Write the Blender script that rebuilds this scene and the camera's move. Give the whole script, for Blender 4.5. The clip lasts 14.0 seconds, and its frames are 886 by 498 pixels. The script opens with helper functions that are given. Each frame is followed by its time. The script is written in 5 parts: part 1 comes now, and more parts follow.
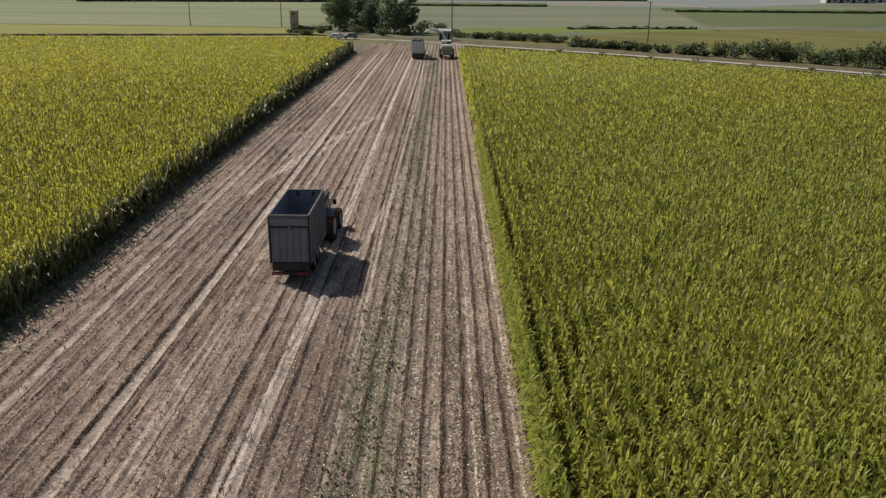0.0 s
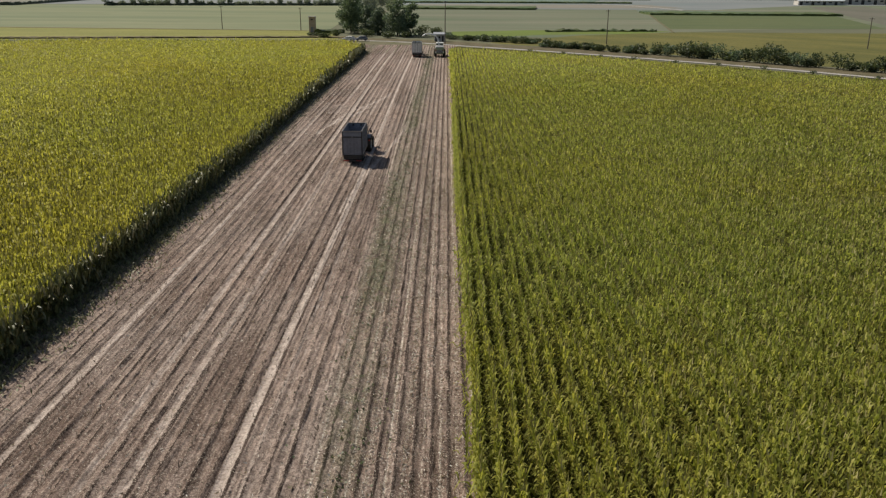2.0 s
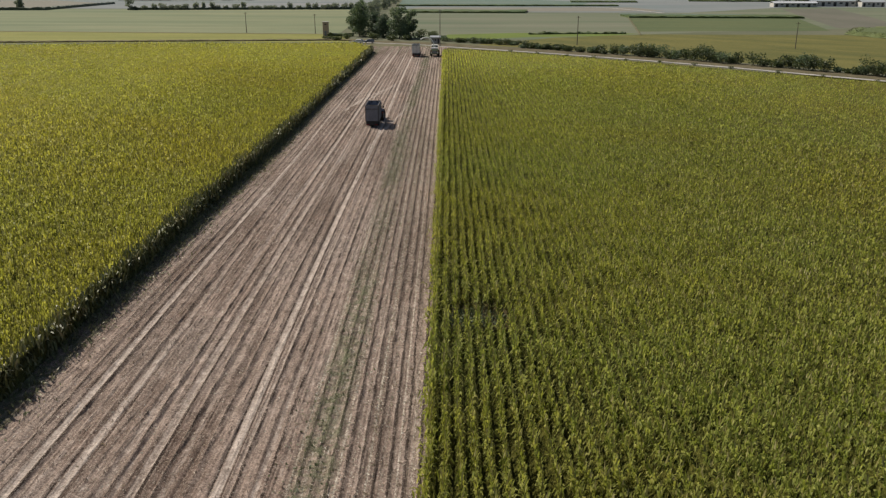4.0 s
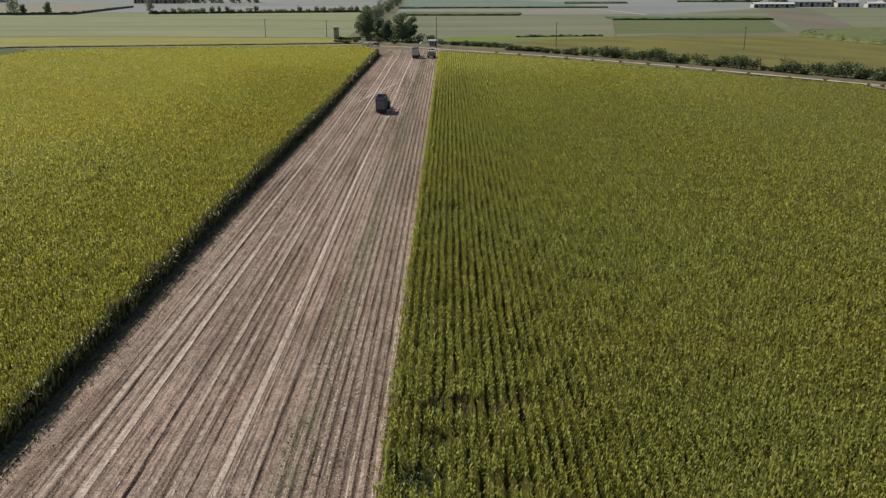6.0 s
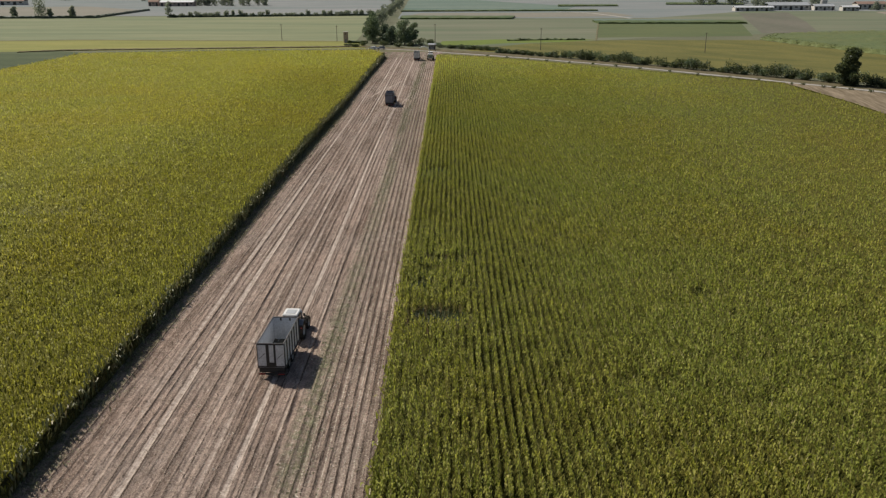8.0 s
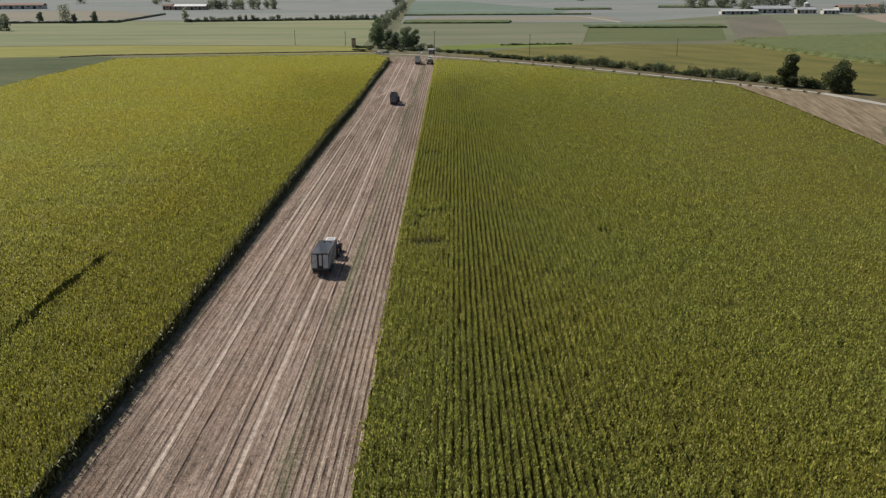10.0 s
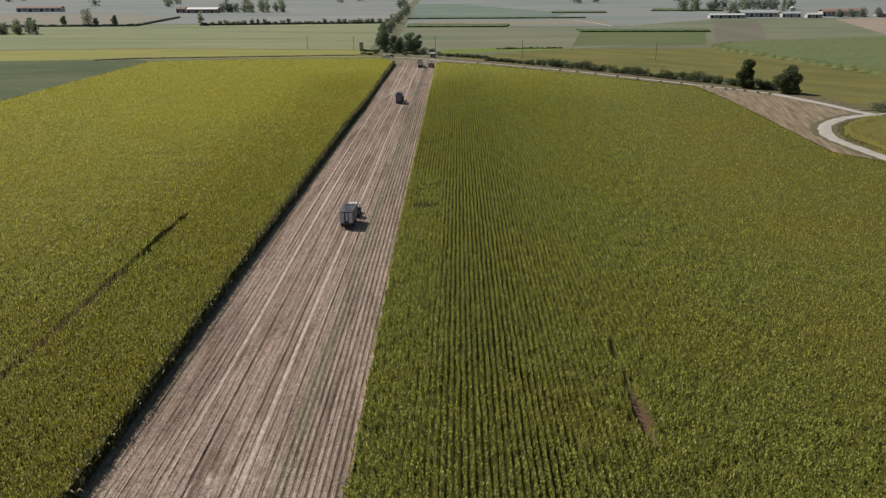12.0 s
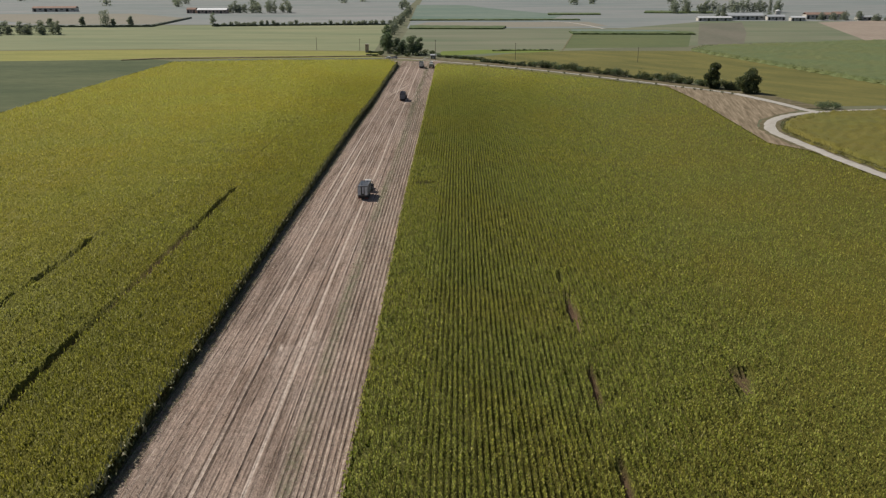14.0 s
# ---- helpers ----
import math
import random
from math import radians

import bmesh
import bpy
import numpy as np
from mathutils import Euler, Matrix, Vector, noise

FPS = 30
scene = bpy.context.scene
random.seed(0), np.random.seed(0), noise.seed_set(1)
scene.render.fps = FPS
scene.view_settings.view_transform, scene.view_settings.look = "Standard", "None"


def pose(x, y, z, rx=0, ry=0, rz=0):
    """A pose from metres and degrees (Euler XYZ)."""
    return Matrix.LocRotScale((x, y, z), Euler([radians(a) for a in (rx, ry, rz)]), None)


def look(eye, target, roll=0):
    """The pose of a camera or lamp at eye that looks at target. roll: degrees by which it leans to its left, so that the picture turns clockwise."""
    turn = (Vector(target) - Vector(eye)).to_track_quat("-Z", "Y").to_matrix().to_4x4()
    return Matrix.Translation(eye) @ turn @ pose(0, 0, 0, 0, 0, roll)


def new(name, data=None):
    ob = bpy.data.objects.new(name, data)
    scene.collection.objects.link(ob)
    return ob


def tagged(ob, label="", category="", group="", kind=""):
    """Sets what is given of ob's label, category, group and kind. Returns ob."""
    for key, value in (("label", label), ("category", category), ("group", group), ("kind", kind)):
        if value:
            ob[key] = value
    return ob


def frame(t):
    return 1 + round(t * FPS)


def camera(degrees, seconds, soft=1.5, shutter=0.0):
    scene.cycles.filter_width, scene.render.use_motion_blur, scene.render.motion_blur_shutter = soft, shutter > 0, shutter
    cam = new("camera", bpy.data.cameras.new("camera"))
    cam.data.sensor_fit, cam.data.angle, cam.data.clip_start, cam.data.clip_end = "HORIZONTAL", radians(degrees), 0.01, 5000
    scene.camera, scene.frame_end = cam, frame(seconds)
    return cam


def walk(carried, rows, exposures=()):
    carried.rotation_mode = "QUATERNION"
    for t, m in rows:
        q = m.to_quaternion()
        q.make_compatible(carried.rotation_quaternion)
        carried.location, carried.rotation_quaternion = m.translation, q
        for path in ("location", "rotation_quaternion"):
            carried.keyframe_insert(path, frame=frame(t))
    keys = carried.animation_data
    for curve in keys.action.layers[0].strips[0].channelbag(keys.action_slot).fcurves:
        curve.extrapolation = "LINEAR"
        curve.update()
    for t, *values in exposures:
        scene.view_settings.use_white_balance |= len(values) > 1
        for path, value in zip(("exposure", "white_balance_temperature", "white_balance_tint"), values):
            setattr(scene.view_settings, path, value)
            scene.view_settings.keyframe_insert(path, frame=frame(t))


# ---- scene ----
cam = camera(56.0, 14.0, soft=1.3)
PATH = [
    (0, (-0.125, -2.053, 15.638), (-0.128, -0.056, 14.990), 0.4),
    (0.5, (0.264, -13.773, 16.549), (0.261, -11.775, 15.901), 0.4),
    (1, (0.717, -25.818, 17.479), (0.715, -23.821, 16.830), 0.3),
    (1.5, (1.371, -37.565, 18.526), (1.366, -35.568, 17.877), 0.3),
    (2, (1.905, -49.725, 19.648), (1.899, -47.728, 18.998), 0.3),
    (2.5, (2.408, -61.392, 20.637), (2.402, -59.395, 19.987), 0.3),
    (3, (3.010, -73.587, 21.709), (3.003, -71.590, 21.058), 0.2),
    (3.5, (3.634, -85.758, 22.818), (3.627, -83.761, 22.167), 0.2),
    (4, (4.197, -98.017, 23.831), (4.187, -96.021, 23.181), 0.1),
    (6.5, (7.708, -157.445, 30.924), (7.689, -155.450, 30.268), -0.2),
    (7, (8.059, -169.683, 32.359), (8.040, -167.688, 31.703), -0.2),
    (7.5, (8.562, -181.653, 33.692), (8.541, -179.658, 33.037), -0.2),
    (8, (9.056, -193.792, 35.229), (9.035, -191.797, 34.571), -0.2),
    (8.5, (9.607, -206.334, 36.815), (9.584, -204.339, 36.159), -0.2),
    (11, (13.705, -260.055, 45.210), (13.670, -258.062, 44.548), -0.3),
    (11.5, (14.174, -271.732, 46.775), (14.138, -269.739, 46.114), -0.2),
    (12, (14.674, -282.524, 48.143), (14.636, -280.531, 47.482), -0.3),
    (12.5, (15.084, -293.606, 49.694), (15.046, -291.613, 49.033), -0.3),
    (13, (15.590, -304.102, 51.147), (15.553, -302.109, 50.484), -0.2),
    (13.5, (15.989, -315.065, 52.724), (15.951, -313.073, 52.061), -0.1),
    (14, (16.515, -325.594, 54.257), (16.476, -323.603, 53.592), -0.1),
]
walk(cam, [(t, look(eye, target, roll)) for t, eye, target, roll in PATH])

# ---- world and sun ----
world = bpy.data.worlds.new("sky")
scene.world = world
world.use_nodes = True
wn = world.node_tree
bg = wn.nodes["Background"]
sky = wn.nodes.new("ShaderNodeTexSky")
sky.sky_type = "NISHITA"
sky.sun_disc = False
sky.sun_elevation = radians(45)
sky.sun_rotation = radians(-50.6)
sky.dust_density = 2.0
wn.links.new(sky.outputs[0], bg.inputs[0])
bg.inputs[1].default_value = 0.06
sun = new("sun", bpy.data.lights.new("sun", "SUN"))
sun.data.energy = 4.5
sun.data.angle = radians(0.6)
sun.data.color = (1.0, 0.93, 0.82)
sun.matrix_world = look((-78, 64, 101), (0, 0, 0))
scene.view_settings.exposure = 0.0


# ---- materials ----
def node_mat(name):
    m = bpy.data.materials.new(name)
    m.use_nodes = True
    nt = m.node_tree
    return m, nt, nt.nodes["Principled BSDF"]


def add_node(nt, kind, **values):
    n = nt.nodes.new(kind)
    for key, value in values.items():
        n.inputs[key].default_value = value
    return n


def coords(nt, scale=(1, 1, 1), turn=0.0):
    tc = nt.nodes.new("ShaderNodeTexCoord")
    src = tc.outputs["Object"]
    if turn:
        tm = nt.nodes.new("ShaderNodeMapping")
        tm.inputs["Rotation"].default_value = (0, 0, radians(turn))
        nt.links.new(src, tm.inputs[0])
        src = tm.outputs[0]
    mp = nt.nodes.new("ShaderNodeMapping")
    mp.inputs["Scale"].default_value = scale
    nt.links.new(src, mp.inputs[0])
    return mp.outputs[0]


def noise_tex(nt, vec, scale, detail=4.0, rough=0.6, distort=0.0):
    n = add_node(nt, "ShaderNodeTexNoise", Scale=scale, Detail=detail, Roughness=rough, Distortion=distort)
    nt.links.new(vec, n.inputs["Vector"])
    return n.outputs[0]


def ramp(nt, fac, stops):
    r = nt.nodes.new("ShaderNodeValToRGB")
    el = r.color_ramp.elements
    el[0].position, el[0].color = stops[0][0], (*stops[0][1], 1)
    el[1].position, el[1].color = stops[-1][0], (*stops[-1][1], 1)
    for pos, col in stops[1:-1]:
        e = el.new(pos)
        e.color = (*col, 1)
    nt.links.new(fac, r.inputs[0])
    return r.outputs[0]


def mix(nt, fac, a, b, blend="MIX"):
    m = nt.nodes.new("ShaderNodeMix")
    m.data_type, m.blend_type = "RGBA", blend
    for sock, val in ((m.inputs[0], fac), (m.inputs[6], a), (m.inputs[7], b)):
        if isinstance(val, (int, float)):
            sock.default_value = val
        elif isinstance(val, tuple):
            sock.default_value = (*val, 1)
        else:
            nt.links.new(val, sock)
    return m.outputs[2]


def bump(nt, bsdf, height, strength, distance):
    b = add_node(nt, "ShaderNodeBump", Strength=strength, Distance=distance)
    nt.links.new(height, b.inputs["Height"])
    nt.links.new(b.outputs[0], bsdf.inputs["Normal"])


def varied(name, c1, c2, scale, rough=0.8, metal=0.0, relief=0.3, depth=0.02, stretch=(1, 1, 1), fine=9.0, c3=None, turn=0.0):
    """A surface that varies at two scales, with fine relief."""
    m, nt, p = node_mat(name)
    v = coords(nt, stretch, turn)
    big = noise_tex(nt, v, scale, 5)
    small = noise_tex(nt, v, scale * fine, 6, 0.7)
    col = ramp(nt, big, [(0.32, c1), (0.68, c2)])
    dark = tuple(0.62 * c for c in c1)
    col = mix(nt, ramp(nt, small, [(0.42, (0, 0, 0)), (0.75, (0.6, 0.6, 0.6))]), col, c3 or dark)
    nt.links.new(col, p.inputs["Base Color"])
    p.inputs["Roughness"].default_value = rough
    p.inputs["Metallic"].default_value = metal
    if rough >= 0.9:
        p.inputs["Specular IOR Level"].default_value = 0.1
    bump(nt, p, small, relief, depth)
    return m


def leafy(name, stops, tint, tint_scale, islands=True, scale=1.6, thin=0.35, rough=0.5, tint_range=(0.4, 0.66), far_lit=None, bare=None, lit_crest=None, clump=0.0, gloss=0.35):
    """Foliage: colour from leaf to leaf, a tint over the stand, light through thin leaves."""
    m, nt, p = node_mat(name)
    v = coords(nt)
    if islands:
        src = nt.nodes.new("ShaderNodeNewGeometry").outputs["Random Per Island"]
        if clump:
            # whole plants differ as well as their leaves
            src = mix(nt, clump, src, ramp(nt, noise_tex(nt, v, 1.1, 4, 0.75), [(0.33, (0, 0, 0)), (0.67, (1, 1, 1))]))
    else:
        clump = noise_tex(nt, v, scale, 5 if lit_crest else 8, 0.8)
        src = ramp(nt, clump, [(0.36, (0, 0, 0)), (0.64, (1, 1, 1))] if lit_crest else [(0.3, (0, 0, 0)), (0.7, (1, 1, 1))])
        if lit_crest:
            # single leaves among the clumps
            cell = add_node(nt, "ShaderNodeTexVoronoi", Scale=1.0, Randomness=1.0)
            nt.links.new(coords(nt, (7.5, 4.5, 5.0)), cell.inputs["Vector"])
            one = nt.nodes.new("ShaderNodeSeparateColor")
            nt.links.new(cell.outputs["Color"], one.inputs[0])
            src = mix(nt, 0.62, src, one.outputs[0])
            bump(nt, p, src, 1.0, 0.2)
    col = ramp(nt, src, stops)
    # row gaps dark and ridge tops lit, both put into the colour
    if lit_crest:
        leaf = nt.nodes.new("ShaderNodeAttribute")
        leaf.attribute_name = "lit_crest"
        col = mix(nt, leaf.outputs["Fac"], col, ramp(nt, src, lit_crest))
    col = mix(nt, ramp(nt, noise_tex(nt, v, tint_scale, 5, 0.6, 0.4), [(tint_range[0], (0, 0, 0)), (tint_range[1], (0.85, 0.85, 0.85))]), col, tint, "MULTIPLY")
    if far_lit:
        # far end brightened in the colour for low-angle light and haze, slightly yellower
        axis = nt.nodes.new("ShaderNodeSeparateXYZ")
        nt.links.new(v, axis.inputs[0])
        rows = nt.nodes.new("ShaderNodeMapRange")
        rows.inputs[1].default_value, rows.inputs[2].default_value = far_lit[0], far_lit[1]
        wav = nt.nodes.new("ShaderNodeMath")
        wav.operation = "MULTIPLY_ADD"
        wav.inputs[1].default_value = 100.0
        nt.links.new(noise_tex(nt, v, 0.012, 4, 0.6), wav.inputs[0])
        both = nt.nodes.new("ShaderNodeMath")
        both.operation = "MULTIPLY_ADD"
        both.inputs[1].default_value = far_lit[2]
        nt.links.new(axis.outputs[0], both.inputs[0])
        nt.links.new(axis.outputs[1], both.inputs[2])
        nt.links.new(both.outputs[0], wav.inputs[2])
        nt.links.new(wav.outputs[0], rows.inputs[0])
        col = mix(nt, rows.outputs[0], col, far_lit[3], "MULTIPLY")
    if bare:
        soil = nt.nodes.new("ShaderNodeAttribute")
        soil.attribute_name = "bare"
        col = mix(nt, soil.outputs["Fac"], col, bare)
    nt.links.new(col, p.inputs["Base Color"])
    p.inputs["Roughness"].default_value = rough
    p.inputs["Specular IOR Level"].default_value = gloss
    if thin:
        tr = nt.nodes.new("ShaderNodeBsdfTranslucent")
        nt.links.new(mix(nt, 1.0, col, (1.0, 1.0, 0.68), "MULTIPLY"), tr.inputs[0])
        ms = nt.nodes.new("ShaderNodeMixShader")
        ms.inputs[0].default_value = thin
        nt.links.new(p.outputs[0], ms.inputs[1])
        nt.links.new(tr.outputs[0], ms.inputs[2])
        nt.links.new(ms.outputs[0], nt.nodes["Material Output"].inputs[0])
    return m


GREEN_STOPS = [(0.0, (0.12, 0.148, 0.035)), (0.35, (0.257, 0.299, 0.063)), (0.7, (0.419, 0.441, 0.11)), (0.94, (0.542, 0.525, 0.175)), (1.0, (0.507, 0.489, 0.321))]
LIME_STOPS = [(0.0, (0.158, 0.171, 0.03)), (0.35, (0.264, 0.272, 0.054)), (0.7, (0.383, 0.386, 0.084)), (0.94, (0.455, 0.437, 0.133)), (1.0, (0.436, 0.415, 0.189))]
# The first pair carries the shade between rows, the TOP pair the lit tops
STALK_SHADE_GREEN = [(0.0, (0.034, 0.042, 0.011)), (0.5, (0.088, 0.1, 0.024)), (1.0, (0.232, 0.239, 0.073))]
STALK_SHADE_LIME = [(0.0, (0.024, 0.027, 0.007)), (0.5, (0.061, 0.065, 0.017)), (1.0, (0.162, 0.153, 0.053))]
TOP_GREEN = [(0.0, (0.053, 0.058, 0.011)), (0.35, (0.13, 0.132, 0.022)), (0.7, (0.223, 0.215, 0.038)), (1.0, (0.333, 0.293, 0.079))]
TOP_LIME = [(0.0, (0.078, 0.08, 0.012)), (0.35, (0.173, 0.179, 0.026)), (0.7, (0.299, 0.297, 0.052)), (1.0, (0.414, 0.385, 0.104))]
# Brightness lift along each field, standing in for light at low angles
FAR_LIT_R = (20.0, 200.0, -0.9, (1.42, 1.38, 1.3))
FAR_LIT_L = (-170.0, 60.0, 0.1, (1.42, 1.40, 1.30))
EARTH = (0.16, 0.10, 0.066)
M_corn_r = leafy("maize leaf green", GREEN_STOPS, (1.09, 0.98, 0.85), 0.03, rough=0.5, far_lit=FAR_LIT_R, clump=0.45, gloss=0.14, thin=0.5)
M_corn_l = leafy("maize leaf yellowing", LIME_STOPS, (1.06, 0.96, 0.82), 0.028, rough=0.5, far_lit=FAR_LIT_L, clump=0.45, gloss=0.14, thin=0.5)
M_can_r = leafy("maize understorey green with row shade", STALK_SHADE_GREEN, (1.09, 0.98, 0.85), 0.03, islands=False, scale=4.6, thin=0, far_lit=FAR_LIT_R, bare=EARTH, lit_crest=TOP_GREEN, gloss=0.1)
M_can_l = leafy("maize understorey yellowing with row shade", STALK_SHADE_LIME, (1.06, 0.96, 0.82), 0.028, islands=False, scale=4.6, thin=0, far_lit=FAR_LIT_L, bare=EARTH, lit_crest=TOP_LIME, gloss=0.1)
M_tassel = leafy("dry maize tassel", [(0.0, (0.17, 0.155, 0.05)), (0.5, (0.29, 0.26, 0.09)), (1.0, (0.44, 0.39, 0.18))], (1, 1, 1), 0.3, thin=0.1)
# Dry lower leaves, their colour also darkened for the shade of the cut edge
M_lower = leafy("lower maize leaf withered and darkened for shade", [(0.0, (0.09, 0.105, 0.045)), (0.5, (0.165, 0.18, 0.075)), (0.85, (0.22, 0.215, 0.11)), (1.0, (0.30, 0.275, 0.17))], (1.1, 1.0, 0.85), 0.1, thin=0.12)
M_far_yellow = leafy("distant yellowing maize", [(0.0, (0.055, 0.055, 0.012)), (0.5, (0.135, 0.130, 0.027)), (1.0, (0.25, 0.225, 0.055))], (1.1, 0.95, 0.8), 0.03, islands=False, scale=2.6, thin=0, gloss=0.08)
M_far_corn = leafy("distant maize", [(0.0, (0.05, 0.075, 0.03)), (0.5, (0.09, 0.125, 0.045)), (1.0, (0.14, 0.175, 0.065))], (1.2, 1.0, 0.8), 0.03, islands=False, scale=0.6, thin=0, gloss=0.08)
M_far_lush = leafy("lush distant maize", [(0.0, (0.055, 0.078, 0.028)), (0.5, (0.120, 0.150, 0.056)), (1.0, (0.23, 0.25, 0.11))], (1.15, 1.0, 0.9), 0.03, islands=False, scale=2.0, thin=0, gloss=0.08)
M_hedge = leafy("hedge foliage", [(0.0, (0.035, 0.055, 0.022)), (0.5, (0.07, 0.095, 0.036)), (1.0, (0.125, 0.14, 0.06))], (1.2, 1.0, 0.9), 0.1, islands=False, scale=1.2, thin=0, gloss=0.08)
# Far hedge greens paled and greyed in the colour for haze
M_hedge_far = leafy("haze tinted hedge foliage", [(0.0, (0.06, 0.075, 0.055)), (0.5, (0.085, 0.105, 0.075)), (1.0, (0.125, 0.145, 0.10))], (1.1, 1.0, 0.95), 0.05, islands=False, scale=0.7, thin=0, gloss=0.08)
# Distance haze is mixed into the dark, mid and, most strongly, distant greens
M_leaf_dark = leafy("dark tree leaf", [(0.0, (0.046, 0.066, 0.032)), (0.6, (0.094, 0.122, 0.058)), (1.0, (0.16, 0.185, 0.09))], (1.08, 1.0, 0.95), 0.3, thin=0.38)
M_leaf_mid = leafy("tree leaf", [(0.0, (0.072, 0.112, 0.070)), (0.6, (0.140, 0.195, 0.122)), (1.0, (0.22, 0.275, 0.175))], (1.06, 1.0, 0.95), 0.3, thin=0.4)
M_leaf_pale = leafy("willow leaf", [(0.0, (0.075, 0.11, 0.072)), (0.6, (0.13, 0.178, 0.118)), (1.0, (0.21, 0.255, 0.18))], (1.05, 1.0, 0.95), 0.3, thin=0.25)
M_leaf_haze = leafy("haze tinted tree leaf", [(0.0, (0.17, 0.20, 0.18)), (0.6, (0.235, 0.27, 0.24)), (1.0, (0.30, 0.33, 0.29))], (1.05, 1.0, 0.95), 0.1, thin=0.5)
M_bark = varied("bark", (0.09, 0.07, 0.05), (0.16, 0.13, 0.10), 3.0, 0.9, stretch=(4, 4, 0.6))
M_weed = leafy("weed leaf", [(0.0, (0.05, 0.075, 0.03)), (0.6, (0.10, 0.13, 0.05)), (1.0, (0.2, 0.2, 0.09))], (1.1, 1.0, 0.9), 0.4, thin=0.2)
M_straw = leafy("dry straw", [(0.0, (0.24, 0.19, 0.13)), (0.5, (0.52, 0.44, 0.33)), (0.8, (0.72, 0.66, 0.55)), (1.0, (0.85, 0.81, 0.72))], (0.95, 0.95, 0.95), 0.1, thin=0.1)


# Cut stalks, darkened in colour to carry the shade among the stubs
M_stub = leafy("cut stalk darkened for shade", [(0.0, (0.07, 0.055, 0.035)), (0.6, (0.16, 0.13, 0.09)), (0.85, (0.28, 0.24, 0.17)), (1.0, (0.6, 0.54, 0.42))], (0.9, 0.9, 0.9), 0.1, thin=0.0)


def ragged(nt, share, noise, depth, span=(0.48, 0.62)):
    """A mask with a broken outline: the share of cover at a place, eaten into by noise."""
    a = nt.nodes.new("ShaderNodeMath")
    a.operation = "MULTIPLY_ADD"
    nt.links.new(noise, a.inputs[0])
    a.inputs[1].default_value, a.inputs[2].default_value = depth, -depth / 2
    b = nt.nodes.new("ShaderNodeMath")
    b.operation = "ADD"
    nt.links.new(a.outputs[0], b.inputs[0])
    nt.links.new(share, b.inputs[1])
    return ramp(nt, b.outputs[0], [(span[0], (0, 0, 0)), (span[1], (0.92, 0.92, 0.92))])


def soil_material():
    """Stubble soil: loose red-brown earth, pale packed wheel tracks, grey-green weeds, shade drawn dark along rows and
    ruts; read from the mesh's own fields.
    """
    m, nt, p = node_mat("harvested soil")
    v = coords(nt)
    wear = nt.nodes.new("ShaderNodeAttribute")
    wear.attribute_name = "wear"
    weed = nt.nodes.new("ShaderNodeAttribute")
    weed.attribute_name = "weed"
    clods = noise_tex(nt, v, 5.5, 8, 0.75)
    patch = noise_tex(nt, v, 0.09, 4, 0.6)
    crumbs = noise_tex(nt, v, 19.0, 4, 0.7)
    loose = ramp(nt, clods, [(0.3, (0.088, 0.064, 0.052)), (0.5, (0.178, 0.140, 0.115)), (0.72, (0.325, 0.267, 0.228))])
    loose = mix(nt, ramp(nt, patch, [(0.35, (0, 0, 0)), (0.7, (0.8, 0.8, 0.8))]), loose, (1.18, 1.1, 1.05), "MULTIPLY")
    # long patches of darker, freshly turned earth
    turned = noise_tex(nt, coords(nt, (0.28, 0.035, 1)), 1.0, 5, 0.65, 0.6)
    loose = mix(nt, ramp(nt, turned, [(0.46, (1, 1, 1)), (0.62, (0, 0, 0))]), mix(nt, 1.0, loose, (0.80, 0.75, 0.73), "MULTIPLY"), mix(nt, 1.0, loose, (1.4, 1.4, 1.42), "MULTIPLY"))
    packed = ramp(nt, clods, [(0.25, (0.40, 0.33, 0.285)), (0.75, (0.55, 0.475, 0.415))])
    # tyre lugs pressed across the packed tracks
    lugs = ramp(nt, noise_tex(nt, coords(nt, (1.3, 8.5, 1)), 1.0, 3, 0.6, 0.5), [(0.38, (0.72, 0.70, 0.69)), (0.55, (1.06, 1.06, 1.06))])
    packed = mix(nt, 1.0, packed, lugs, "MULTIPLY")
    streak = noise_tex(nt, coords(nt, (2.4, 0.3, 1)), 1.0, 6, 0.7)
    loose = mix(nt, ramp(nt, streak, [(0.35, (0, 0, 0)), (0.65, (1, 1, 1))]), mix(nt, 1.0, loose, (0.86, 0.85, 0.85), "MULTIPLY"), mix(nt, 1.0, loose, (1.13, 1.13, 1.13), "MULTIPLY"))
    fray = noise_tex(nt, coords(nt, (1.3, 0.5, 1)), 3.4, 6, 0.75)
    col = mix(nt, ragged(nt, wear.outputs["Fac"], fray, 1.5, (0.3, 0.8)), loose, packed)
    # dark clods and the stubble's shade along the rows, both as colour
    row_shade = nt.nodes.new("ShaderNodeAttribute")
    row_shade.attribute_name = "row"
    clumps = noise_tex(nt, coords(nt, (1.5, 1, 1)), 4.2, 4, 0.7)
    col = mix(nt, ragged(nt, row_shade.outputs["Fac"], clumps, 1.5, (0.36, 0.48)), col, (0.046, 0.032, 0.026))
    # rut edges: dark earth, with the shade of the ridges painted in
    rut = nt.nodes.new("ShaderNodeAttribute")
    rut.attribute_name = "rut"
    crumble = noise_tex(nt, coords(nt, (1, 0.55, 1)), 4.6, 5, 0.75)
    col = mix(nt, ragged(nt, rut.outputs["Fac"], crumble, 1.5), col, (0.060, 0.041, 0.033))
    # bleached straw lying in broken lines between the rows
    litter = nt.nodes.new("ShaderNodeAttribute")
    litter.attribute_name = "litter"
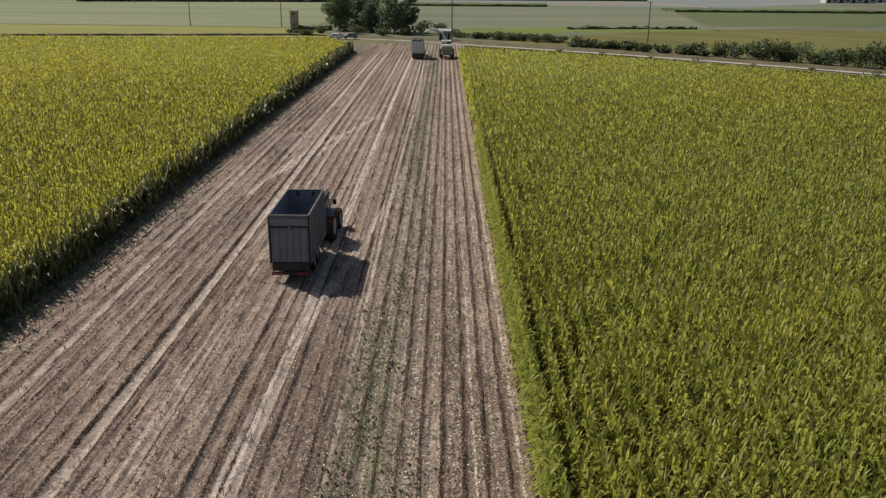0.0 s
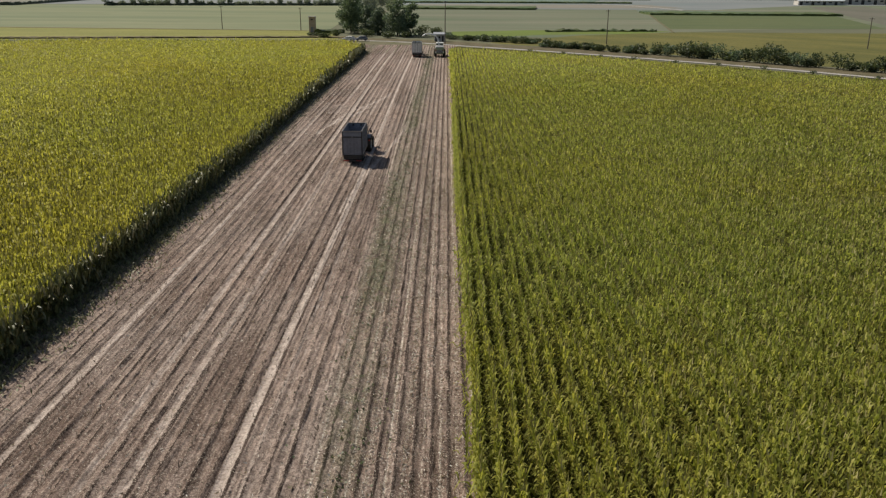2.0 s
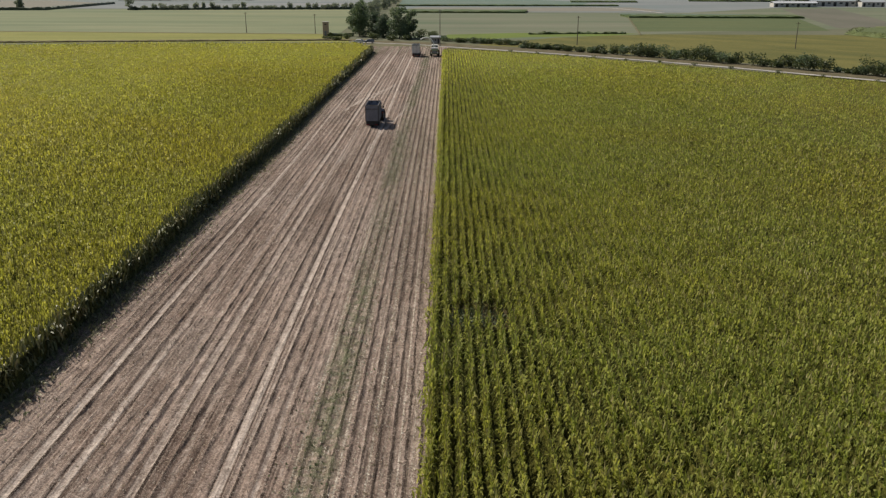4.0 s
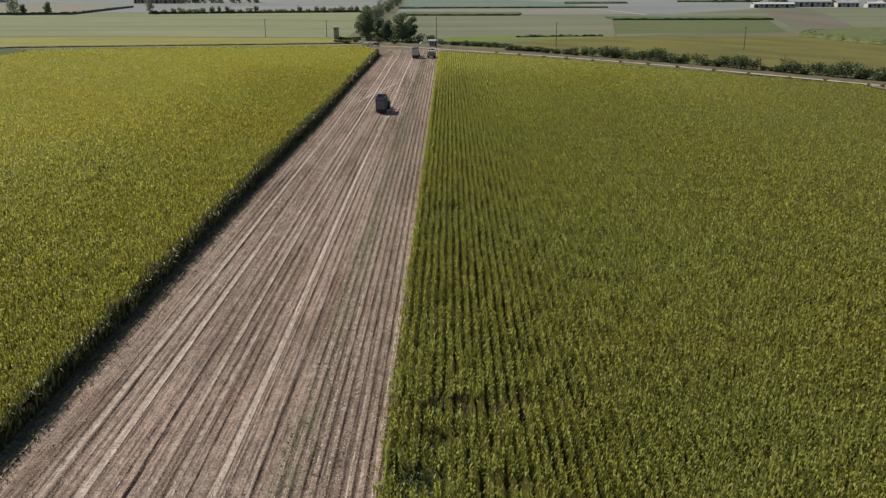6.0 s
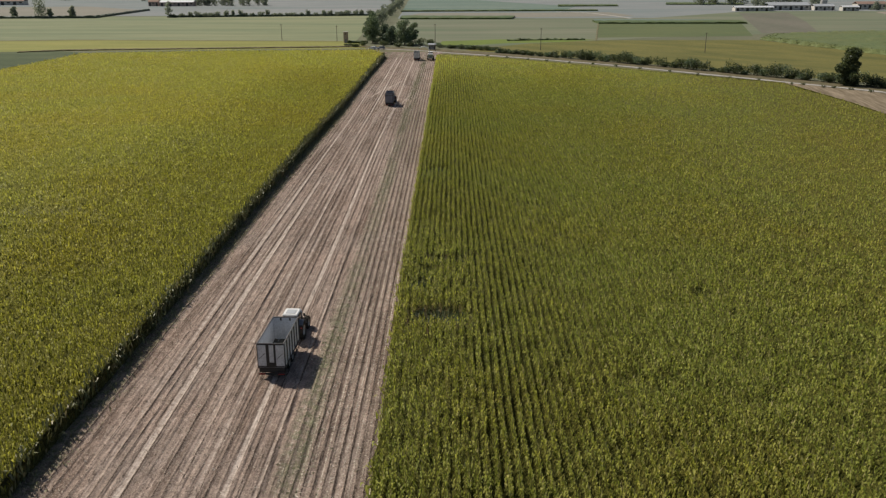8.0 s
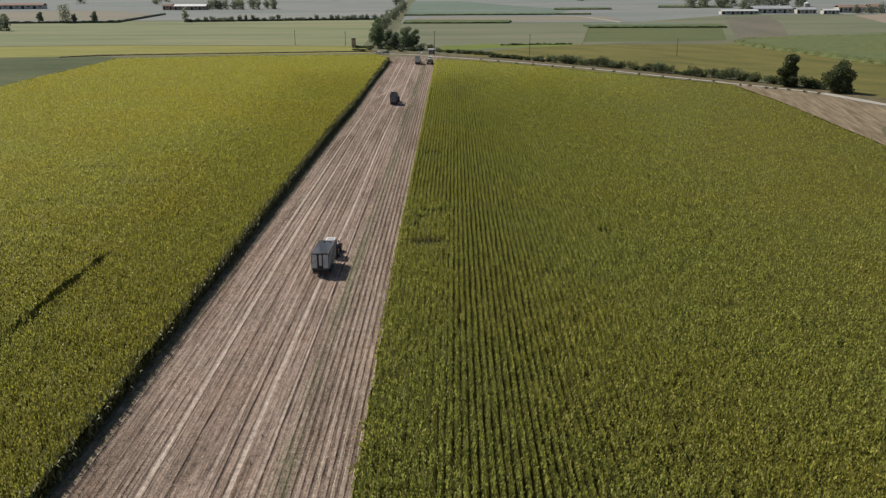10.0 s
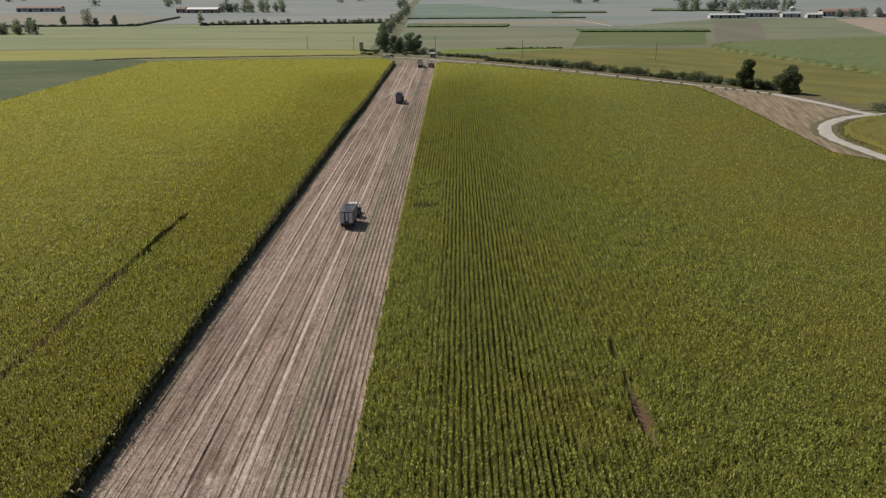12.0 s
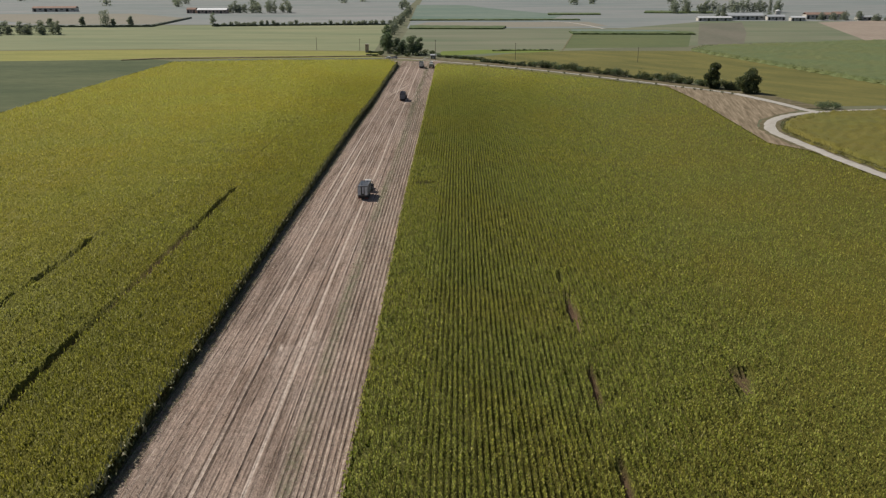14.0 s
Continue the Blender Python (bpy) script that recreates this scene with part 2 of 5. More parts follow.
    shreds = noise_tex(nt, coords(nt, (1.2, 0.8, 1)), 8.0, 5, 0.85)
    col = mix(nt, ragged(nt, litter.outputs["Fac"], shreds, 2.6, (0.5, 0.62)), col, (0.62, 0.56, 0.47))
    green = ramp(nt, crumbs, [(0.35, (0.072, 0.085, 0.04)), (0.7, (0.17, 0.178, 0.10))])
    spot = nt.nodes.new("ShaderNodeMath")
    spot.operation = "MULTIPLY"
    nt.links.new(weed.outputs["Fac"], spot.inputs[0])
    nt.links.new(ramp(nt, noise_tex(nt, v, 1.1, 5, 0.7), [(0.38, (0, 0, 0)), (0.6, (1, 1, 1))]), spot.inputs[1])
    col = mix(nt, spot.outputs[0], col, green)
    mottle = ramp(nt, noise_tex(nt, coords(nt, (1, 0.6, 1)), 1.5, 5, 0.75), [(0.36, (0.78, 0.76, 0.75)), (0.64, (1.30, 1.31, 1.32))])
    col = mix(nt, 1.0, col, mottle, "MULTIPLY")
    grain = ramp(nt, noise_tex(nt, v, 11.0, 5, 0.85), [(0.34, (0.62, 0.61, 0.60)), (0.5, (1, 1, 1)), (0.66, (1.45, 1.43, 1.38))])
    col = mix(nt, 1.0, col, grain, "MULTIPLY")
    flecks = ramp(nt, noise_tex(nt, coords(nt, (2.2, 1, 1)), 9.0, 3, 0.8), [(0.58, (0, 0, 0)), (0.63, (0.9, 0.9, 0.9))])
    col = mix(nt, flecks, col, (0.56, 0.49, 0.40))
    nt.links.new(col, p.inputs["Base Color"])
    p.inputs["Roughness"].default_value = 0.95
    p.inputs["Specular IOR Level"].default_value = 0.1
    bump(nt, p, clods, 0.8, 0.12)
    return m


M_soil = soil_material()
M_ground = varied("plain earth and dry grass", (0.16, 0.16, 0.105), (0.125, 0.135, 0.08), 0.012, 0.95, fine=40, relief=0.2)
M_track = varied("gravel track", (0.35, 0.33, 0.295), (0.46, 0.435, 0.395), 0.35, 0.95, relief=0.4, fine=14)
M_verge = varied("weedy verge", (0.095, 0.085, 0.045), (0.185, 0.150, 0.100), 0.3, 0.95, relief=0.5, depth=0.1, c3=(0.070, 0.075, 0.030))
M_headland = varied("trampled headland", (0.120, 0.122, 0.060), (0.215, 0.185, 0.125), 0.3, 0.95, relief=0.5, depth=0.08, c3=(0.082, 0.098, 0.038))
M_fallow = varied("fallow earth", (0.125, 0.096, 0.062), (0.34, 0.275, 0.195), 0.75, 0.95, relief=0.5, depth=0.06, stretch=(0.07, 1.0, 1), c3=(0.088, 0.075, 0.042), fine=3.5, turn=100)
M_bare = varied("bare pale field", (0.27, 0.22, 0.18), (0.32, 0.27, 0.22), 0.02, 0.95)
M_olive = varied("olive crop", (0.270, 0.259, 0.077), (0.190, 0.201, 0.057), 0.06, 0.9, relief=0.5, depth=0.3, fine=25, stretch=(0.3, 1, 1))
M_olive_dark = varied("olive green crop", (0.190, 0.170, 0.053), (0.110, 0.112, 0.036), 0.06, 0.9, relief=0.6, depth=0.3, fine=22, stretch=(0.35, 1, 1), c3=(0.067, 0.072, 0.029), turn=50)
# Far stubble, meadow and clover colours have distance haze mixed in, paler and bluer
M_greygreen = varied("grey green stubble", (0.108, 0.145, 0.085), (0.201, 0.204, 0.140), 0.022, 0.95, fine=16, relief=0.4, depth=0.15, stretch=(0.2, 1, 1), c3=(0.161, 0.141, 0.106))
M_greydark = varied("dark green beans", (0.058, 0.082, 0.040), (0.118, 0.132, 0.067), 0.03, 0.95, fine=14, relief=0.4, depth=0.2, stretch=(0.3, 1, 1))
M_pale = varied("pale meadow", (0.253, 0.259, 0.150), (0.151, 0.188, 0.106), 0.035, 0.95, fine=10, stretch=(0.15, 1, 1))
M_paler = varied("far meadow tinted by haze", (0.259, 0.259, 0.253), (0.162, 0.201, 0.194), 0.012, 0.95, fine=8, stretch=(0.25, 1, 1))
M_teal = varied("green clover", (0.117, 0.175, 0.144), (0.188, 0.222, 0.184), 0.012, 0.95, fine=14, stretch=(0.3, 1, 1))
M_strip_green = varied("dull green crop", (0.132, 0.149, 0.068), (0.092, 0.124, 0.060), 0.04, 0.95, fine=14, relief=0.4, depth=0.2, stretch=(0.25, 1, 1))
M_plough = varied("harrowed earth", (0.174, 0.162, 0.127), (0.138, 0.138, 0.104), 0.03, 0.95, fine=12, relief=0.3, depth=0.1, stretch=(1, 0.2, 1))
M_brightgreen = varied("fresh grass", (0.16, 0.21, 0.05), (0.13, 0.165, 0.045), 0.05, 0.95, fine=20)
M_pink = varied("dry ploughland", (0.25, 0.23, 0.19), (0.22, 0.212, 0.17), 0.008, 0.95, fine=30)
M_ditch = varied("ditch bank", (0.15, 0.13, 0.07), (0.20, 0.17, 0.10), 0.2, 0.95, relief=0.5, depth=0.15)

M_steel = varied("dark painted steel", (0.17, 0.185, 0.225), (0.26, 0.275, 0.325), 0.9, 0.45, 0.2, relief=0.15, depth=0.01, c3=(0.09, 0.085, 0.085))
M_steel_in = varied("scuffed bare steel", (0.20, 0.225, 0.28), (0.32, 0.35, 0.42), 0.7, 0.4, 0.6, relief=0.15, depth=0.01, c3=(0.11, 0.105, 0.10))
M_grey = varied("weathered grey paint", (0.60, 0.62, 0.65), (0.74, 0.76, 0.79), 0.8, 0.5, 0.1, relief=0.12, depth=0.01, c3=(0.16, 0.15, 0.14))
M_white = varied("dusty white paint", (0.68, 0.68, 0.66), (0.80, 0.80, 0.78), 0.8, 0.45, relief=0.08, depth=0.01, c3=(0.5, 0.47, 0.42))
M_rail = varied("worn rail edge", (0.13, 0.12, 0.115), (0.22, 0.205, 0.19), 1.5, 0.45, 0.6, relief=0.1, depth=0.01)
M_black = varied("black chassis paint", (0.018, 0.018, 0.02), (0.035, 0.033, 0.032), 1.2, 0.6, relief=0.1, depth=0.01, c3=(0.08, 0.065, 0.05))
M_rubber = varied("dusty tyre rubber", (0.022, 0.021, 0.02), (0.045, 0.041, 0.037), 2.0, 0.9, relief=0.3, depth=0.01, c3=(0.10, 0.085, 0.065))
M_hub = varied("rim paint", (0.35, 0.34, 0.32), (0.45, 0.44, 0.42), 2.0, 0.5, 0.2, relief=0.1, depth=0.01)
M_red = varied("red paint", (0.42, 0.035, 0.025), (0.52, 0.05, 0.03), 2.0, 0.4, relief=0.05, depth=0.005)
M_blue = varied("slate blue tractor paint", (0.06, 0.085, 0.12), (0.085, 0.115, 0.16), 1.5, 0.35, relief=0.05, depth=0.005, c3=(0.1, 0.09, 0.08))
M_green_paint = varied("pale green machine paint", (0.30, 0.36, 0.22), (0.36, 0.42, 0.27), 1.5, 0.4, relief=0.05, depth=0.005)
M_orange = varied("orange red machine paint", (0.45, 0.10, 0.04), (0.5, 0.13, 0.05), 1.5, 0.4, relief=0.05, depth=0.005)
M_brick = varied("brick render", (0.42, 0.32, 0.27), (0.50, 0.40, 0.34), 1.0, 0.9, relief=0.3, depth=0.02)
M_concrete = varied("concrete", (0.42, 0.41, 0.38), (0.52, 0.50, 0.47), 0.7, 0.9, relief=0.2, depth=0.01)
M_roof_pale = varied("pale sheet roof", (0.62, 0.63, 0.64), (0.74, 0.75, 0.76), 0.1, 0.5, 0.1)
M_roof_grey = varied("grey fibre roof", (0.34, 0.36, 0.38), (0.42, 0.44, 0.46), 0.1, 0.8)
# Tile red is greyed in the colour to stand in for haze
M_roof_red = varied("clay tile roof", (0.30, 0.20, 0.16), (0.37, 0.26, 0.21), 0.2, 0.9)
M_wall_pale = varied("pale rendered wall", (0.55, 0.52, 0.46), (0.64, 0.61, 0.55), 0.2, 0.9)
M_wood = varied("grey pole wood", (0.13, 0.11, 0.09), (0.20, 0.175, 0.15), 2.0, 0.9, stretch=(3, 3, 0.3))
M_silage = leafy("chopped green maize", [(0.0, (0.10, 0.12, 0.03)), (0.6, (0.2, 0.21, 0.06)), (1.0, (0.32, 0.31, 0.12))], (1, 1, 1), 0.5, islands=False, scale=14, thin=0)
M_crumbs = leafy("old silage crumbs", [(0.0, (0.06, 0.05, 0.035)), (0.6, (0.12, 0.11, 0.08)), (1.0, (0.25, 0.25, 0.22))], (1, 1, 1), 0.5, islands=False, scale=3, thin=0)
M_glass, _nt, _p = node_mat("tinted cab glass")
_p.inputs["Base Color"].default_value = (0.32, 0.36, 0.38, 1)
_p.inputs["Transmission Weight"].default_value = 0.9
_p.inputs["Roughness"].default_value = 0.03
_p.inputs["IOR"].default_value = 1.2


# ---- mesh helpers ----
def tri_mesh(name, verts, tris, material):
    """A mesh from numpy arrays of corners and triangles."""
    me = bpy.data.meshes.new(name)
    verts = np.ascontiguousarray(verts, dtype=np.float32).reshape(-1, 3)
    tris = np.ascontiguousarray(tris, dtype=np.int32).reshape(-1, 3)
    me.vertices.add(len(verts))
    me.vertices.foreach_set("co", verts.ravel())
    me.loops.add(tris.size)
    me.loops.foreach_set("vertex_index", tris.ravel())
    me.polygons.add(len(tris))
    me.polygons.foreach_set("loop_start", np.arange(0, tris.size, 3, dtype=np.int32))
    me.materials.append(material)
    me.update(calc_edges=True)
    return me


def grid_tris(nu, nv):
    i = (np.arange(nu - 1)[:, None] * nv + np.arange(nv - 1)[None, :]).ravel()
    return np.concatenate([np.stack([i, i + nv, i + nv + 1], 1), np.stack([i, i + nv + 1, i + 1], 1)])


def part(name, bm, material, parent, label=""):
    me = bpy.data.meshes.new(name)
    bm.normal_update()
    bm.to_mesh(me)
    bm.free()
    me.materials.append(material)
    ob = new(name, me)
    ob.parent = parent
    return tagged(ob, label=label)


def np_part(name, verts, tris, material, parent, label="", kind=""):
    ob = new(name, tri_mesh(name, verts, tris, material))
    ob.parent = parent
    return tagged(ob, label=label, kind=kind)


def thing(name, m, label, category, group="", kind=""):
    ob = new(name)
    ob.matrix_world = m
    return tagged(ob, label, category, group, kind)


def box(bm, c, s, bevel=0.02, m=None):
    mat = Matrix.Translation(c) @ Matrix.Diagonal((*s, 1))
    if m is not None:
        mat = m @ mat
    got = bmesh.ops.create_cube(bm, size=1, matrix=mat)["verts"]
    if bevel:
        edges = list({e for v in got for e in v.link_edges})
        bmesh.ops.bevel(bm, geom=edges, offset=bevel, segments=1, affect="EDGES")
    return bm


def boxes(*items, bevel=0.02):
    bm = bmesh.new()
    for c, s in items:
        box(bm, c, s, bevel)
    return bm


def rod(bm, p0, p1, r0, r1=None, seg=8, caps=True):
    p0, p1 = Vector(p0), Vector(p1)
    r1 = r0 if r1 is None else r1
    q = (p1 - p0).to_track_quat("Z", "Y").to_matrix()
    rings = []
    for p, r in ((p0, r0), (p1, r1)):
        rings.append([bm.verts.new(p + q @ Vector((r * math.cos(a), r * math.sin(a), 0))) for a in (2 * math.pi * k / seg for k in range(seg))])
    for k in range(seg):
        bm.faces.new((rings[0][k], rings[0][(k + 1) % seg], rings[1][(k + 1) % seg], rings[1][k]))
    if caps:
        bm.faces.new(rings[0][::-1])
        bm.faces.new(rings[1])
    return bm


def lathe(bm, profile, seg, centre=(0, 0, 0)):
    """Turns a closed profile of (radius, x) round the x axis."""
    c = Vector(centre)
    rings = [[bm.verts.new(c + Vector((x, r * math.cos(a), r * math.sin(a)))) for r, x in profile] for a in (2 * math.pi * k / seg for k in range(seg))]
    n = len(profile)
    for k in range(seg):
        a, b = rings[k], rings[(k + 1) % seg]
        for j in range(n):
            bm.faces.new((a[j], a[(j + 1) % n], b[(j + 1) % n], b[j]))
    return bm


def prism(bm, outline, z0, z1):
    lo = [bm.verts.new((x, y, z0)) for x, y in outline]
    hi = [bm.verts.new((x, y, z1)) for x, y in outline]
    n = len(outline)
    bm.faces.new(hi)
    bm.faces.new(lo[::-1])
    for k in range(n):
        bm.faces.new((lo[k], lo[(k + 1) % n], hi[(k + 1) % n], hi[k]))
    return bm


# ---- ground and fields ----
RIGHT_EDGE = 3.2


def left_edge(y):
    return np.interp(y, [-370, -140, -100, -40, 0, 40, 100, 150, 230], [-22.3, -22.3, -22.0, -21.9, -21.6, -20.9, -21.0, -20.8, -20.4])


def right_far(y):
    return np.interp(y, [-370, -160, -120, -98, -72, -60, -34, 36, 78, 92, 103, 123, 153, 168, 176, 182], [142, 137, 131, 127.5, 124, 115.5, 116, 117.5, 115.5, 101, 90, 70, 41, 24, 12, 3.3])


def right_near(y):
    return np.interp(y, [-370, -250, -200, -150, -105], [4.7, 4.3, 4.0, 3.45, 3.1]) + 0.12 * np.sin(y * 0.7) * np.sin(y * 0.19)


def left_top(x):
    return np.interp(x, [-167, -165, -158, -98, -67, -28, -22, -18], [-368, -60, 191, 202, 203, 206, 189, 184])


bm = bmesh.new()
bmesh.ops.create_grid(bm, x_segments=40, y_segments=40, size=4400)
ground = part("ground", bm, M_ground, None, "wide flat farm plain of earth and dry grass")
tagged(ground, category="ground", kind="structure")

_level = [0.0]


def field(name, outline, material, label, category="field"):
    """A flat field on the plain; each lies a little above the one before."""
    _level[0] += 0.004
    bm = bmesh.new()
    bm.faces.new([bm.verts.new((x, y, 0.006 + _level[0])) for x, y in outline])
    bmesh.ops.triangulate(bm, faces=bm.faces[:])
    ob = part(name, bm, material, None, label)
    return tagged(ob, category=category, kind="structure")


def crop(name, outline, height, material, label, step=3.0, rough=0.25, canopy=0.0):
    """A standing crop with upright sides and an uneven top."""
    pts = [Vector((*p, 0)) for p in outline]
    rim = []
    for a, b in zip(pts, pts[1:] + pts[:1]):
        n = max(1, min(60, int((b - a).length / step)))
        rim += [a.lerp(b, k / n) for k in range(n)]
    rng = np.random.default_rng(len(rim))
    bm = bmesh.new()
    lo = [bm.verts.new((p.x, p.y, 0)) for p in rim]
    hi = [bm.verts.new((p.x + rng.uniform(-.4, .4), p.y + rng.uniform(-.4, .4), height - 0.6 if canopy else height + rng.uniform(-rough, rough))) for p in rim]
    n = len(rim)
    top = bm.faces.new(hi)
    for k in range(n):
        bm.faces.new((lo[k], lo[(k + 1) % n], hi[(k + 1) % n], hi[k]))
    bmesh.ops.triangulate(bm, faces=[top])
    ob = part(name, bm, material, None, label)
    if canopy:
        xs = np.arange(min(p[0] for p in outline), min(max(p[0] for p in outline), 420), canopy)
        ys = np.arange(min(p[1] for p in outline), max(p[1] for p in outline), canopy * 1.4)
        X, Y = np.meshgrid(xs, ys, indexing="ij")
        ins = np.zeros(X.shape, bool)
        for (x0, y0), (x1, y1) in zip(outline, outline[1:] + outline[:1]):
            if y0 != y1:
                ins ^= ((y0 > Y) != (y1 > Y)) & (X < (x1 - x0) * (Y - y0) / (y1 - y0) + x0)
        Z = np.where(ins, height + 0.12 + rng.uniform(-0.35, 0.4, X.shape), rng.uniform(0.0, 0.25, X.shape))
        T = grid_tris(len(xs), len(ys))
        T = T[ins.ravel()[T].any(1)]
        np_part("canopy", np.stack([X + rng.uniform(-.3, .3, X.shape), Y, Z], -1), T, material, ob, "uneven leafy crop canopy", "stuff")
    return tagged(ob, category="crop field", kind="stuff")


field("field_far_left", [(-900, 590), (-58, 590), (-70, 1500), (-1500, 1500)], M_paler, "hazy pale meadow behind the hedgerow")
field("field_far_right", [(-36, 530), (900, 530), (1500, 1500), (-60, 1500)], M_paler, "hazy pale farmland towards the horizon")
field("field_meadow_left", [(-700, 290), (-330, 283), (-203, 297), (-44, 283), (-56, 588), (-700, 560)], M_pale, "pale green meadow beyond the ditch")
field("field_strip_left", [(-700, 180), (-287, 209), (-181, 223), (-34, 235), (-40, 281), (-52, 282), (-203, 296), (-330, 282), (-700, 288)], M_olive, "low yellowish crop strip beside the ditch")
field("field_beans", [(-700, -400), (-167.5, -400), (-165.3, -60), (-157.6, 206), (-182, 223), (-287, 209), (-700, 178)], M_greydark, "dark grey-green bean field beside the maize")
field("field_grey_right", [(-30, 262), (40, 250), (120, 300), (200, 330), (330, 430), (330, 520), (-34, 525)], M_greygreen, "grey-green stubble field behind the farm track")
field("field_grass", [(2, 248), (20, 252), (38, 264), (72, 272), (90, 288), (73, 297), (34, 292), (4, 280)], M_brightgreen, "fresh green grass corner")
field("field_olive_right", [(14, 222), (60, 186), (152, 90), (160, 58), (166, 27), (300, 42), (232, 84), (180, 282), (92, 284), (50, 262)], M_olive_dark, "mottled yellow olive crop behind the hedge")
field("field_plough", [(210, 345), (360, 370), (520, 640), (300, 655), (120, 470)], M_greygreen, "grey-green stubble in front of the farm")
field("field_bare", [(340, 350), (353, 372), (800, 440), (900, 660), (500, 668), (408, 624)], M_bare, "bare pale ploughed field beside the farm")
field("field_strip_green", [(93, 304), (187, 314), (222, 440), (117, 443)], M_strip_green, "dull green crop strip between the paths")
field("field_ploughed", [(200, 336), (238, 344), (280, 468), (326, 625), (274, 605)], M_plough, "grey-brown harrowed field before the farm")
field("field_pink", [(70, 545), (170, 560), (160, 640), (-20, 630), (-36, 560)], M_pink, "dry brownish ploughland")
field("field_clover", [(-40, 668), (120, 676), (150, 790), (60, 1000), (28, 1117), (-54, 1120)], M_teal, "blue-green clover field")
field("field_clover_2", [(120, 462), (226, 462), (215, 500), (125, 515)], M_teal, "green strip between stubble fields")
field("field_pale_left_2", [(-440, 600), (-300, 600), (-312, 715), (-420, 835), (-700, 820)], M_pink, "dry pale field by the far farm")
field("field_fallow", [(116.5, 99), (122, 92), (142, 66), (150.5, 40), (155, 17), (143, 7), (131, -6), (125.5, -20), (125.5, -34), (127, -50), (130, -76), (133, -98), (141, -155), (164, -395), (148, -395), (137, -160), (131, -122), (126.5, -98), (123, -72), (114.5, -60), (115.5, -17)], M_fallow, "brown fallow triangle beside the gravel track")
field("field_headland", [(-34, 222), (-30, 207), (-20, 184), (3, 181), (30, 165), (30, 199), (16, 222), (-6, 236), (-34, 240)], M_headland, "trampled bare headland at the end of the strip")
field("ditch_far", [(-400, 284), (-325, 280.5), (-203, 294.5), (-52, 280.5), (-52, 283), (-203, 298), (-325, 284), (-400, 287)], M_ditch, "dark ditch line between the fields", "ditch")


def ribbon(name, centre, width, z, material, label, wobble=0.3):
    """A lane along a line of places, with rounded bends and uneven edges."""
    pts = [Vector((x, y, 0)) for x, y in centre]
    line = []
    for k in range(len(pts) - 1):
        p0, p1, p2, p3 = pts[max(k - 1, 0)], pts[k], pts[k + 1], pts[min(k + 2, len(pts) - 1)]
        n = max(2, int((p2 - p1).length / 2.5))
        for j in range(n):
            s = j / n
            line.append(0.5 * (2 * p1 + (p2 - p0) * s + (2 * p0 - 5 * p1 + 4 * p2 - p3) * s * s + (3 * p1 - p0 - 3 * p2 + p3) * s ** 3))
    line.append(pts[-1])
    rng = np.random.default_rng(7)
    bm = bmesh.new()
    last = None
    for k, p in enumerate(line):
        d = (line[min(k + 1, len(line) - 1)] - line[max(k - 1, 0)]).normalized()
        nrm = Vector((-d.y, d.x, 0))
        a, b = (width / 2 + rng.uniform(-wobble, wobble) for _ in range(2))
        row = [bm.verts.new(p + nrm * o + Vector((0, 0, h))) for o, h in ((-a, z), (-a * 0.55, z + 0.05), (0, z + 0.09), (b * 0.55, z + 0.05), (b, z))]
        if last:
            for j in range(4):
                bm.faces.new((last[j], row[j], row[j + 1], last[j + 1]))
        last = row
    return tagged(part(name, bm, material, None, label), category="track", kind="structure")


TRACK = [(-30, 231), (-8, 221), (10, 206), (27, 193), (47, 176), (76, 147.5), (101, 118.5), (124, 91), (144, 66), (153, 39.5), (158.4, 17)]
ribbon("grass_strip", [(x - 7.5, y - 7.0) for x, y in TRACK[3:7]], 13, 0.08, M_olive_dark, "rough grass strip between maize and track", 0.8)
ribbon("verge", [(x + 4.5, y + 4.5) for x, y in TRACK], 11, 0.11, M_verge, "weedy verge between track and hedge", 0.8)
ribbon("track", TRACK, 2.4, 0.13, M_track, "pale gravel farm track along the maize")
ribbon("track_mouth", TRACK[-3:] + [(160.5, 12.5)], 4.4, 0.14, M_track, "wide pale mouth of the farm track at the road")
ribbon("headland_path", [(x, float(left_top(x)) + 5.5) for x in (-157, -140, -120, -98, -80, -67, -50, -36, -27)], 2.2, 0.13, M_track, "pale trodden path behind the maize")
ribbon("field_path", [(-167.2, -360), (-166.6, -60), (-163.5, 40), (-160.3, 140), (-159.2, 188)], 1.6, 0.13, M_track, "narrow pale path between maize and beans")
ribbon("field_path", [(119, 452), (110, 400), (103, 360), (89, 280)], 1.1, 0.12, M_headland, "narrow trodden path between the far strips")
ribbon("farm_lane", [(112, 652), (135, 629), (149, 579), (158, 520)], 4.0, 0.12, M_track, "pale farm lane across far fields")
ROAD = [(166, -400), (152, -260), (142, -160), (137.5, -120), (134.5, -98), (131.5, -76), (129, -50), (127.6, -34), (129.6, -21.5), (135.6, -8), (147, 5), (161, 12), (181, 17), (200, 20), (300, 34)]
ribbon("road", ROAD, 3.9, 0.15, M_track, "pale gravel road with a sharp bend")
ribbon("road_verge", ROAD, 7.0, 0.09, M_verge, "dry weedy verge along the gravel road", 0.8)


